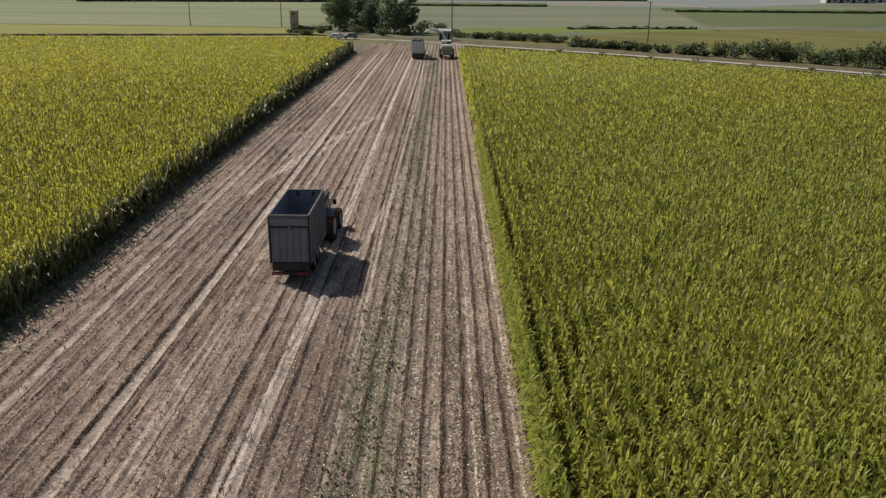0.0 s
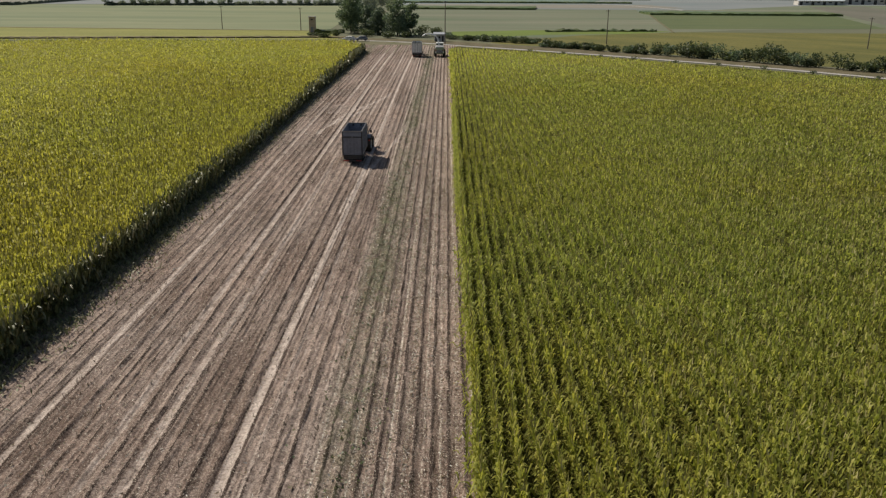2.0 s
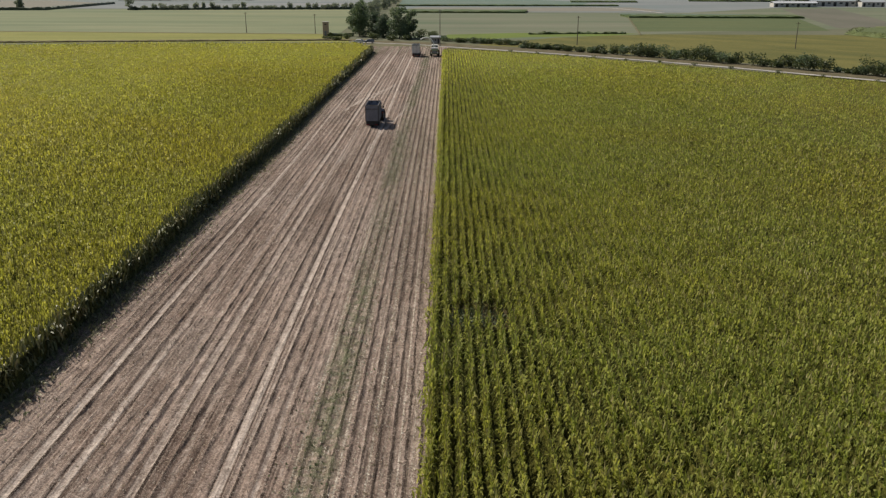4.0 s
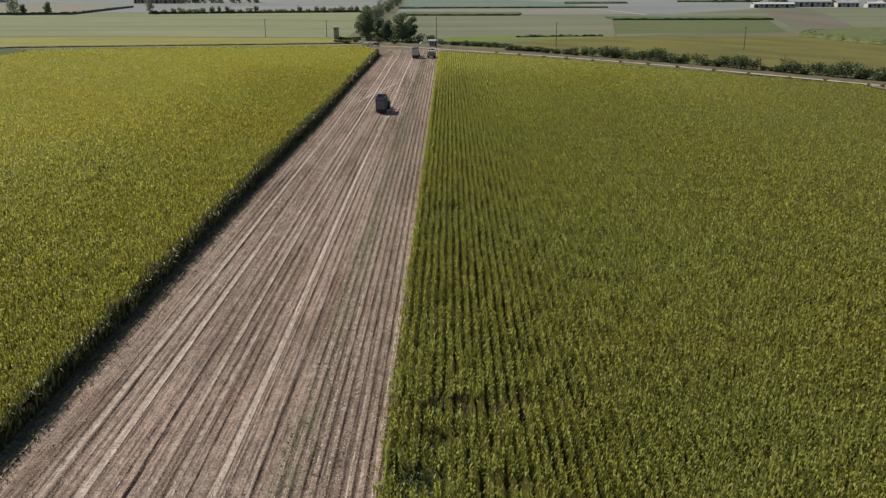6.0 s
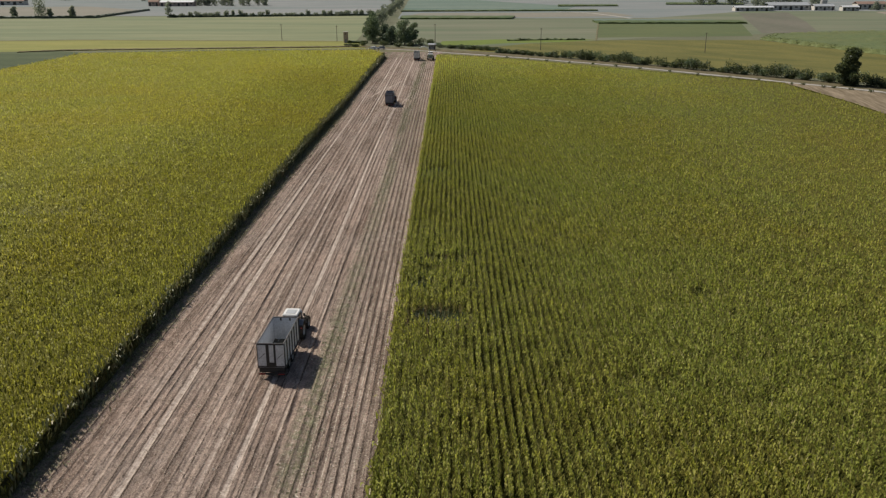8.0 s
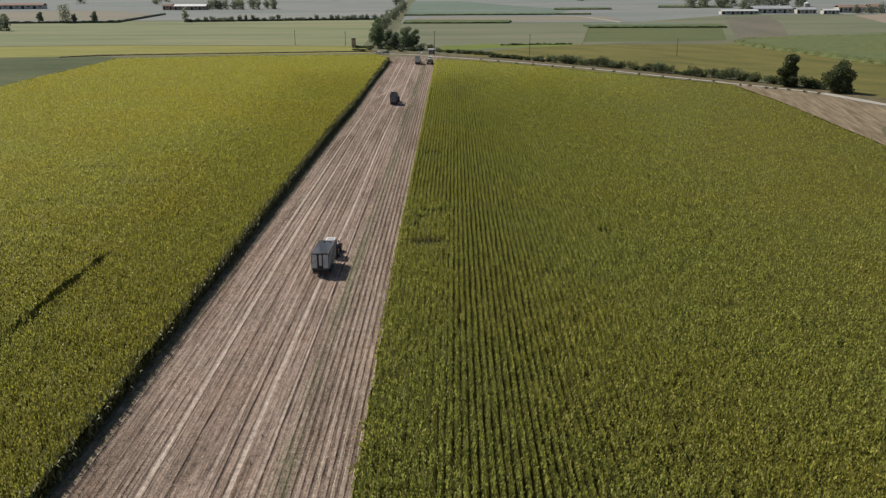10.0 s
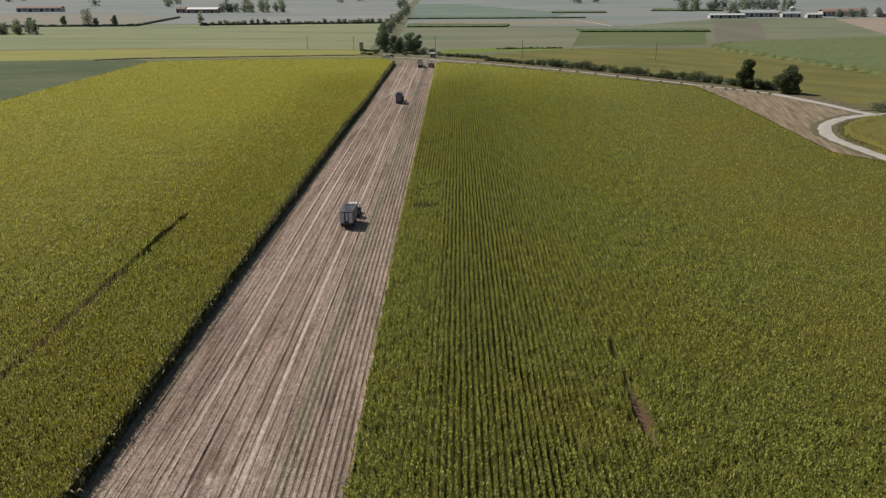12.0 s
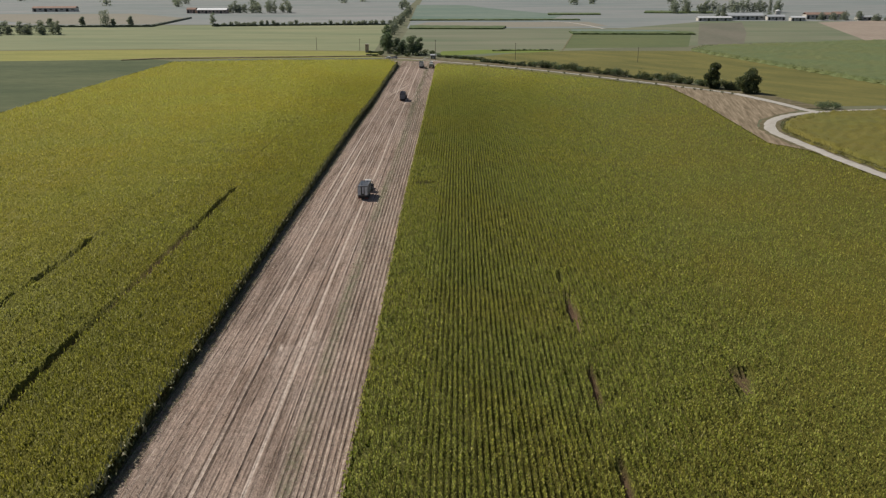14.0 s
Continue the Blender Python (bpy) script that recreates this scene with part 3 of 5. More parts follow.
# ---- harvested strip ----
TRACKS = [(-18.3, 0.39, 0.37), (-17.0, 0.5, 0.72), (-14.7, 0.62, 0.78), (-12.7, 0.52, 0.85), (-10.9, 0.58, 0.58), (-9.4, 0.47, 0.55), (-8.2, 0.35, 0.34), (-7.0, 0.5, 1.0), (-4.95, 0.3, 0.54), (-4.1, 0.27, 0.64), (-0.4, 0.22, 0.4), (2.2, 0.24, 0.24),
          (-5.9, 0.39, 0.24), (-16.0, 0.31, 0.3), (-13.7, 0.27, 0.31), (-19.9, 0.39, 0.42), (-11.8, 0.22, 0.34), (-15.4, 0.2, 0.42), (-10.1, 0.22, 0.31), (-6.2, 0.2, 0.42), (-2.0, 0.24, 0.28), (0.9, 0.21, 0.28)]


def soil_strip():
    ys = np.concatenate([np.arange(-372, -60, 2.4), np.arange(-60, 120, 1.2), np.arange(120, 214, 2.4)])
    xs = 2.85 + 0.0625 * np.arange(-434, 34)
    X, Y = np.meshgrid(xs, ys, indexing="ij")
    rng = np.random.default_rng(3)
    sway = 0.16 * np.sin(Y * 0.021 + 1) + 0.09 * np.sin(Y * 0.067)
    wear = np.zeros_like(X)
    Z = np.full_like(X, 0.13)
    off = np.abs((X - 2.85 + 0.375) % 0.75 - 0.375)
    lump = np.clip(0.55 + 0.5 * np.sin(Y * 1.7 + 5 * np.sin(X * 3.1)) + rng.normal(0, 0.4, X.shape), 0, 1.3)
    idx = np.floor((X - 2.475) / 0.75)
    kept = np.where(X > -3.5, 1.0, np.clip(0.35 + 0.75 * np.sin(idx * 2.4) + 0.35 * np.sin(Y * 0.021 + idx * 1.3) + 0.2 * np.sin(Y * 0.09 + idx), 0.05, 1))
    fresh = np.clip((Y + 100) / 70, 0, 1)
    kept = kept + (1 - kept) * 0.6 * fresh
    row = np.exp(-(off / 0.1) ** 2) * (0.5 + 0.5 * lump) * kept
    rut = np.zeros_like(X)
    Z += 0.03 * kept * np.cos(2 * np.pi * (X - 2.85) / 0.75) + 0.075 * row
    for k, (u, w, s) in enumerate(TRACKS):
        line = u + sway * (0.6 + 0.5 * math.sin(k * 2.3)) + 0.14 * np.sin(Y * 0.045 + k * 1.7)
        fade = np.clip(0.72 + 0.45 * np.sin(Y * (0.013 + 0.004 * (k % 3)) + k * 2.1), 0.15, 1)
        d = np.abs(X - line) / (w * 0.56)
        band = np.clip(1.9 - 2.0 * d ** 2, 0, 1)
        wear = np.maximum(wear, band * s * (fade if k != 7 else 1))
        side = (X - line) / (w * 0.56) * (1 if k % 3 else -1)
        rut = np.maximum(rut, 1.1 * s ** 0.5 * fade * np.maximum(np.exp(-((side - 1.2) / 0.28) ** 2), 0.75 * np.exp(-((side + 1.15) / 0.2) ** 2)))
        Z += s * (-0.07 * np.exp(-d ** 2) + 0.075 * np.exp(-((d - 1.65) / 0.4) ** 2))
    for x0, y0, x1, y1 in ((-14.0, 66, -8.0, 100), (-15.0, 58, -10.5, 84), (-7.2, 20, -3.5, 70), (-12, -214, -6, -206)):
        tt = np.clip((Y - y0) / (y1 - y0), 0, 1)
        line = x0 + (x1 - x0) * (3 * tt ** 2 - 2 * tt ** 3)
        inside = ((Y > y0) & (Y < y1)) * 0.75
        wear = np.maximum(wear, inside * np.clip(1.2 - (np.abs(X - line) / 0.33) ** 2, 0, 1))
    for yc, amp in ((83, .5), (76, .35), (-211, .3), (-214, .25)):
        wear = np.maximum(wear, amp * np.clip(1 - (np.abs(Y - yc - 0.05 * (X + 8) ** 2 * 0.3) / 0.9) ** 2, 0, 1) * (X > -16) * (X < -3))
    between = np.exp(-((off - 0.375) / 0.13) ** 2) * 0.7 * (0.25 + 0.3 * np.sin(Y * 0.03 + 2.1 * idx) + 0.1 * np.sin(Y * 0.11 + X))
    wear = np.maximum(wear, np.clip(between, 0, 0.6) * np.where(X > -3.5, 1.0, 0.35 + 0.5 * fresh))
    litter = np.exp(-((off - 0.375) / 0.12) ** 2) * np.where(X > -4, 0.62, 0.12 + 0.2 * np.clip(np.sin(idx * 1.9 + Y * 0.017), 0, 1)) * np.clip(0.75 + 0.35 * np.sin(Y * 0.05 + idx * 2.7), 0, 1)
    patch = np.sin(X * 0.31 + 0.7 * np.sin(Y * 0.05)) * np.sin(Y * 0.037 + X * 0.11)
    wear = np.clip(wear + 0.12 * (patch > 0.2) * (X < -4), 0, 1)
    weed = 0.88 * np.clip(1 - ((X + 2.7 + 0.3 * np.sin(Y * 0.03)) / 1.35) ** 2, 0, 1) * np.clip(0.75 + 0.4 * np.sin(Y * 0.09) + 0.2 * np.sin(Y * 0.31), 0.1, 1)
    # weedy ground at the left edge, also deepening the maize's shadow by colour
    weed = np.maximum(weed, 0.95 * np.clip(1 - ((X - left_edge(Y) - 0.5) / 1.3) ** 2, 0, 1) ** 0.5)
    Z += rng.normal(0, 0.024, Z.shape)
    Z = np.maximum(Z, 0.05)
    Z[0, :] = Z[-1, :] = Z[:, 0] = Z[:, -1] = 0.01
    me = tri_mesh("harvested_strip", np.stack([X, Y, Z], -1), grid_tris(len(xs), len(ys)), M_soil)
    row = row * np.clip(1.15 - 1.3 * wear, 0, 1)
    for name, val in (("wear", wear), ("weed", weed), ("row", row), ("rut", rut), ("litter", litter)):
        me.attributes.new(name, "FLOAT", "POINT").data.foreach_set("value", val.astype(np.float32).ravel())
    return tagged(new("harvested_strip", me), "harvested strip of rutted brown soil with wheel tracks", "stubble field", kind="structure")


strip = soil_strip()


def reach(x, y):
    """How near the flight passes a place of the plan, roughly, in metres."""
    ahead = np.where(y > 20, np.hypot(y + 2, 16), 27 + (20 - y) * 0.25)
    return np.maximum(ahead, 2.1 * np.abs(x - 5))


def row_places(x, y0, y1, per_m2, spacing, rng, cap, floor=0.0, power=2.0, thin_far=1.0):
    """Places along a crop row, denser where the flight passes nearer."""
    ys = np.arange(y0, y1, 1.0)
    if len(ys) < 2:
        return np.zeros(0)
    dens = np.clip(per_m2 * np.clip(1.6 - ys / 75, thin_far, 1) / reach(x, ys) ** power, floor, cap) * spacing
    cum = np.concatenate([[0], np.cumsum(dens)])
    n = rng.poisson(cum[-1])
    return np.interp(rng.uniform(0, cum[-1], n), cum, np.concatenate([ys, [ys[-1] + 1]]))


def stubble():
    """Cut stalks along the rows and loose straw lying on the soil."""
    rng = np.random.default_rng(11)
    P = []
    for k in range(31):
        x = RIGHT_EDGE - 0.35 - 0.75 * k
        y = row_places(x, -260, 196, 4600, 0.75, rng, 5)
        y = np.round(y / 0.17) * 0.17 + rng.normal(0, 0.02, len(y))
        P.append(np.stack([x + rng.normal(0, 0.05, len(y)), y], 1))
    P = np.concatenate(P)
    n = len(P)
    size = np.clip(reach(P[:, 0], P[:, 1]) / 42, 1, 2.0)
    h, r = rng.uniform(0.08, 0.22, n) * size ** 0.5, 0.014 * size
    lean = rng.normal(0, 0.06, (n, 2))
    V = np.zeros((n, 6, 3))
    for j in range(3):
        a = 2.094 * j
        V[:, j, 0], V[:, j, 1], V[:, j, 2] = P[:, 0] + r * math.cos(a), P[:, 1] + r * math.sin(a), 0.06
        V[:, 3 + j, 0], V[:, 3 + j, 1], V[:, 3 + j, 2] = P[:, 0] + lean[:, 0] + r * math.cos(a), P[:, 1] + lean[:, 1] + r * math.sin(a), 0.13 + h
    T = np.array([[0, 1, 4], [0, 4, 3], [1, 2, 5], [1, 5, 4], [2, 0, 3], [2, 3, 5]])
    T = (T[None] + 6 * np.arange(n)[:, None, None])
    np_part("stubble", V, T, M_stub, strip, "short cut maize stubble in rows", "stuff")
    rows = []
    for k in range(62):
        x = RIGHT_EDGE - 0.725 - 0.75 * (k // 2) + 0.16 * (k % 2)
        heavy = 5.5 if (0.2 < x < 0.9 or -1.8 < x < -1.2) else 2.6 if x > -4 else 0.6
        y = row_places(x, -260, 196, 15000 * heavy, 0.375, rng, 15 * heavy)
        rows.append(np.stack([x + rng.normal(0, 0.12, len(y)), y], 1))
    P = np.concatenate(rows)
    n = len(P)
    size = np.clip(reach(P[:, 0], P[:, 1]) / 48, 0.9, 1.3)
    L, w, a = rng.uniform(0.05, 0.17, n) * size, rng.uniform(0.012, 0.028, n) * size, rng.uniform(0, 6.28, n)
    z = rng.uniform(0.16, 0.24, n)
    d = np.stack([np.cos(a), np.sin(a)], 1)
    s = np.stack([-d[:, 1], d[:, 0]], 1)
    V = np.zeros((n, 4, 3))
    for j, (o, q) in enumerate(((-1, -1), (-1, 1), (1, 1), (1, -1))):
        V[:, j, :2] = P + d * (o * L / 2)[:, None] + s * (q * w / 2)[:, None]
        V[:, j, 2] = z + o * rng.normal(0, 0.03, n)
    T = np.array([[0, 1, 2], [0, 2, 3]])[None] + 4 * np.arange(n)[:, None, None]
    np_part("straw_litter", V, T, M_straw, strip, "bleached leaf and straw litter", "stuff")
    P = np.stack([rng.normal(-2.5, 1.05, 11000), rng.uniform(15, 178, 11000) - (rng.random(11000) < 0.6) * rng.uniform(0, 300, 11000)], 1)
    P = P[np.sin(P[:, 1] * 0.21 + 2 * np.sin(P[:, 0] * 1.3)) + 0.6 * np.sin(P[:, 1] * 0.9 + P[:, 0] * 3) > rng.uniform(-1.1, 0.5, len(P))]
    n = len(P)
    V = np.zeros((n, 3, 3))
    a = rng.uniform(0, 6.28, n)
    for j in range(3):
        V[:, j, 0] = P[:, 0] + 0.08 * np.cos(a + 2.1 * j)
        V[:, j, 1] = P[:, 1] + 0.08 * np.sin(a + 2.1 * j)
        V[:, j, 2] = 0.14 + rng.uniform(0, 0.18, n)
    np_part("weeds", V, np.arange(3 * n).reshape(-1, 3), M_weed, strip, "grey-green weeds between the rows", "stuff")


stubble()

# ---- maize ----
GAPS_R = [(6.2, -42.6, 2.1, 1.3, .1), (8.4, -94.2, 3.7, 1.1, .1), (7.7, -112.2, 2.9, 1.9, .08), (5.2, -103.0, 1.6, 1.2, .4), (10.5, -103.5, 1.8, .9, .45), (6.0, -98.5, 1.5, .9, .5),
          (35.15, -199, .85, 4.2, .05), (35.1, -191.5, .5, 2.2, .25), (35.05, -183, .5, 3.0, .4), (35.0, -224, .5, 5.0, .12), (34.9, -248, .5, 4.0, .12), (55.6, -221.6, 1.2, 2.6, .2), (53.8, -226, 1.8, 2.0, .6),
          (20.5, -70, 2.2, 1.2, .75), (24.5, -128, 1.4, 1.8, .7), (37, -106.5, 1.2, 1.6, .5), (47, -140, 1.6, 1.2, .7)]
GAPS_L = [(-48.3, -21.5, 3.2, 1.2, .4), (-66, -59.5, 5, 1.3, .6), (-52.5, -73, 6, 1.8, .6), (-49.8, -18.0, 2.0, 1.0, .6), (-62, -90, 5, 2, .8)]
LANES_L = [(-41.0, -380, -118, .6, .12), (-59.5, -380, -163, .42, .3), (-59.5, -163, -112, .4, .62), (-45.0, -75, -12, .4, .78)]


TALL = {1: 1.15, -1: 1.25}


def height_at(x, y, side):
    """Share of its full height that the crop has at a place: less in trampled gaps and old wheel lanes."""
    h = np.ones(np.broadcast(x, y).shape)
    for gx, gy, rx, ry, low in (GAPS_R if side > 0 else GAPS_L):
        d = ((x - gx) / rx) ** 2 + ((y - gy) / ry) ** 2
        d = d * (1 + 0.5 * np.sin(x * 2.9 + gy) * np.sin(y * 2.1 + gx) + 0.25 * np.sin(y * 5.3 + x))
        dip = np.where(d < 1, low, np.clip(low + (d - 1) * 1.6, low, 1))
        h = np.minimum(h, dip)
    if side < 0:
        for lx, a, b, w, low in LANES_L:
            on = (y > a) & (y < b)
            d = np.abs(x - lx - 0.009 * (np.clip(y, -380, -100) + 165) - 0.06 * np.sin(y * 0.05)) / w
            h = np.minimum(h, np.where(on & (d < 1.25), np.clip(low + (d - 1) * 3, low, 1), 1))
    return h


def field_rows(side):
    """The rows of one field: x, nearest and farthest y."""
    for k in range(300):
        if side > 0:
            x = RIGHT_EDGE + 0.15 + 0.75 * k
            ys = np.arange(-368, 182, 1.0)
            ok = ys[right_far(ys) > x]
            if x > 142 or len(ok) == 0:
                break
            yield k, x, -368.0, float(ok.max())
        else:
            x = -20.2 - 0.75 * k
            if x < -166.5:
                break
            yield k, x, -368.0, float(left_top(x))


def closed(y):
    """How far the rows close over: fully in the far half, open near the flight's end."""
    return np.clip((y - 40) / 100, 0, 1)


def in_field(x, y, side):
    return ((x < right_far(y)) & (x > right_near(y))) if side > 0 else (x < left_edge(y) - 0.05)


def blades(P, H, z, rng, size, material, name, parent, label, upright=0.82, coarse=False):
    """Bent, pointed leaf blades that start at P and height z."""
    n = len(P)
    a = rng.uniform(0, 6.2832, n)
    d = np.stack([np.cos(a), np.sin(a), np.zeros(n)], 1)
    s = np.stack([-d[:, 1], d[:, 0], rng.normal(0, 0.3, n)], 1)
    up = rng.random(n) < upright
    L = rng.uniform(0.42, 0.8, n) * size ** 0.5
    w = rng.uniform(0.05, 0.09, n) * size ** 1.1
    out1 = np.where(up, 0.14, 0.28) * L
    rise1 = np.where(up, 0.5, 0.30) * L * H / size ** 0.25
    out2 = np.where(up, 0.34, 0.66) * L
    rise2 = np.where(up, rng.uniform(0.6, 1.0, n), rng.uniform(-0.2, 0.3, n)) * L * H / size ** 0.25
    b = np.concatenate([P, (z * H)[:, None]], 1)
    zup = np.array([0, 0, 1.0])
    mid = b + d * out1[:, None] + zup * rise1[:, None]
    tip = b + d * out2[:, None] + zup * rise2[:, None]
    if coarse:
        V = np.stack([b, mid - s * (w * 0.56)[:, None], mid + s * (w * 0.56)[:, None], tip], 1)
        T = np.array([[0, 2, 1], [1, 2, 3]])[None] + 4 * np.arange(n)[:, None, None]
        return np_part(name, V, T, material, parent, label, "stuff")
    V = np.stack([b - s * (w * 0.35)[:, None], b + s * (w * 0.35)[:, None], mid - s * (w * 0.56)[:, None], mid + s * (w * 0.56)[:, None], tip], 1)
    T = np.array([[0, 1, 3], [0, 3, 2], [2, 3, 4]])[None] + 5 * np.arange(n)[:, None, None]
    return np_part(name, V, T, material, parent, label, "stuff")


def plant_leaves(P, H, n, rng, material, name, parent, label, fine=True, wide=1.0, far=1.0, low=0.7, spread=1.0):
    """n alternate leaves on each stalk at P: the lower ones arch over, the upper ones stand."""
    N = len(P)
    if N == 0:
        return None
    j = np.arange(n)[None, :]
    t = np.clip((j + rng.uniform(0.1, 0.9, (N, n))) / n, 0, 1)
    az = rng.normal(0, 0.95, N)[:, None] + math.pi * j + rng.normal(0, 0.4, (N, n))
    u = t ** 1.2
    z = low + (1.6 - low) * t
    L = (0.82 - 0.26 * t) * rng.uniform(0.75, 1.2, (N, n)) * far
    w = rng.uniform(0.065, 0.105, (N, n)) * (1.05 - 0.3 * u) * wide
    d = np.stack([rng.uniform(0.6, 1.05 if fine else 0.75, (N, 1)) * (1 + 0.2 * closed(P[:, 1:2])) * np.cos(az), np.sin(az), 0 * az], -1)
    s = np.stack([-np.sin(az), np.cos(az), rng.normal(0, 0.35, (N, n))], -1)
    zup = np.array([0, 0, 1.0])
    h = H[:, None]
    b = np.stack([P[:, :1] + 0 * t, P[:, 1:2] + 0 * t, z * h], -1)
    mid = b + d * (L * (0.32 - 0.14 * u) * spread)[..., None] + zup * (L * (0.36 + 0.14 * u) * h)[..., None]
    tip = b + d * (L * (0.74 - 0.38 * u) * spread)[..., None] + zup * (L * (-0.1 + 0.85 * u + rng.normal(0, 0.12, (N, n))) * h)[..., None]
    hw = (w * 0.56)[..., None]
    if fine:
        V = np.stack([b - s * hw * 0.6, b + s * hw * 0.6, mid - s * hw, mid + s * hw, tip], 2).reshape(-1, 5, 3)
        T = np.array([[0, 1, 3], [0, 3, 2], [2, 3, 4]])
    else:
        V = np.stack([b, mid - s * hw, mid + s * hw, tip], 2).reshape(-1, 4, 3)
        T = np.array([[0, 2, 1], [1, 2, 3]])
    T = T[None] + V.shape[1] * np.arange(len(V))[:, None, None]
    return np_part(name, V, T, material, parent, label, "stuff")


def tassels(P, H, wide, rng, parent):
    """A dry tassel on top of each stalk, leaning a little."""
    n = len(P)
    a = rng.uniform(0, 6.28, n)
    d = np.stack([np.cos(a), np.sin(a), 0 * a], 1) * (0.04 * wide)
    foot = np.concatenate([P, (H * 1.7)[:, None]], 1)
    tip = np.stack([P[:, 0] + rng.normal(0, 0.08, n), P[:, 1] + rng.normal(0, 0.08, n), H * rng.uniform(1.98, 2.2, n)], 1)
    np_part("tassels", np.stack([foot - d, foot + d, tip], 1), np.arange(3 * n).reshape(-1, 3), M_tassel, parent, "dry pale tassels", "stuff")


def stand(side, material, rng):
    """The closed lower storey of a maize field: stalks and leaves between the rows, their shade put into the colour,
    rising to a leafy sheet far from the flight.
    """
    ys = np.concatenate([np.arange(-368, -60, 3.2), np.arange(-60, 60, 2.5), np.arange(60, 212, 3.4)])
    xs = np.array([x for _, x, _, _ in field_rows(side)])
    cols = np.stack([xs - 0.375 * side, xs], 1).ravel()
    ridge = np.tile([0.0, 1.0], len(xs))[:, None]
    X, Y = np.meshgrid(cols, ys, indexing="ij")
    if side > 0:
        Y = np.minimum(Y, 181.5)
        lim = right_far(Y)
        inside = X <= lim
        X = np.maximum(np.minimum(X, lim), right_near(Y) + 0.1)
    else:
        lim = left_edge(Y)
        top = left_top(X)
        inside = (Y <= top)
        Y = np.minimum(Y, top)
        X = np.minimum(X, lim)
    far = np.clip((reach(X, Y) - 70) / 110, 0, 1)
    shut = closed(Y)
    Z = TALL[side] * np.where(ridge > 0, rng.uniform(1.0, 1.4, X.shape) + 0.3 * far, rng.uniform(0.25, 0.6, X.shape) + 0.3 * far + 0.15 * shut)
    # share of lit leaf colour: high on ridges, low between the rows
    lit_crest = ridge * (0.7 + 0.3 * far) + (1 - ridge) * np.clip(0.16 + 0.2 * far + 0.12 * shut, 0, 0.9)
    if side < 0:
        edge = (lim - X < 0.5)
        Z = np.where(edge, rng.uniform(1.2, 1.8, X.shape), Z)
        # shaded wall of the cut edge, kept dark in the colour
        lit_crest = np.where(edge, 0.0, lit_crest)
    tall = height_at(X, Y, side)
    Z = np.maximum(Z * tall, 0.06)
    # thinned gaps get their shade in the colour too
    lit_crest = lit_crest * tall ** 1.5
    X = X + rng.normal(0, 0.05, X.shape) * inside
    V = np.stack([X, Y, Z], -1)
    ring = V[[0]].copy()
    ring[..., 2] = 0.0
    V = np.concatenate([ring, V, V[[-1]] * np.array([1, 1, 0.0])], 0)
    V = np.concatenate([V[:, [0]] * np.array([1, 1, 0.0]), V, V[:, [-1]] * np.array([1, 1, 0.0])], 1)
    T = grid_tris(V.shape[0], V.shape[1])
    W = V.reshape(-1, 3)
    area = np.linalg.norm(np.cross(W[T[:, 1]] - W[T[:, 0]], W[T[:, 2]] - W[T[:, 0]]), axis=1)
    T = T[area > 1e-4]
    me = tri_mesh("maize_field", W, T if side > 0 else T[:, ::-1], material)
    lit_top = np.zeros(V.shape[:2])
    lit_top[1:-1, 1:-1] = lit_crest
    me.attributes.new("lit_crest", "FLOAT", "POINT").data.foreach_set("value", lit_top.astype(np.float32).ravel())
    low = np.ones(V.shape[:2])
    low[1:-1, 1:-1] = tall
    me.attributes.new("bare", "FLOAT", "POINT").data.foreach_set("value", np.clip(1.5 - 4.0 * low, 0, 0.95).astype(np.float32).ravel())
    return me


# nearest and farthest reach, plants to the metre of row, leaves, five-cornered leaves, width, length, lowest leaf
STAGES = [(0, 45, 5.6, 7, True, 1.2, 1.0, 0.68), (45, 74, 4.2, 5, False, 1.6, 1.05, 0.85), (74, 108, 2.7, 4, False, 2.2, 1.12, 0.95), (108, 200, 1.35, 3, False, 2.2, 1.15, 1.0), (200, 900, 0.45, 3, False, 2.9, 1.3, 1.1)]


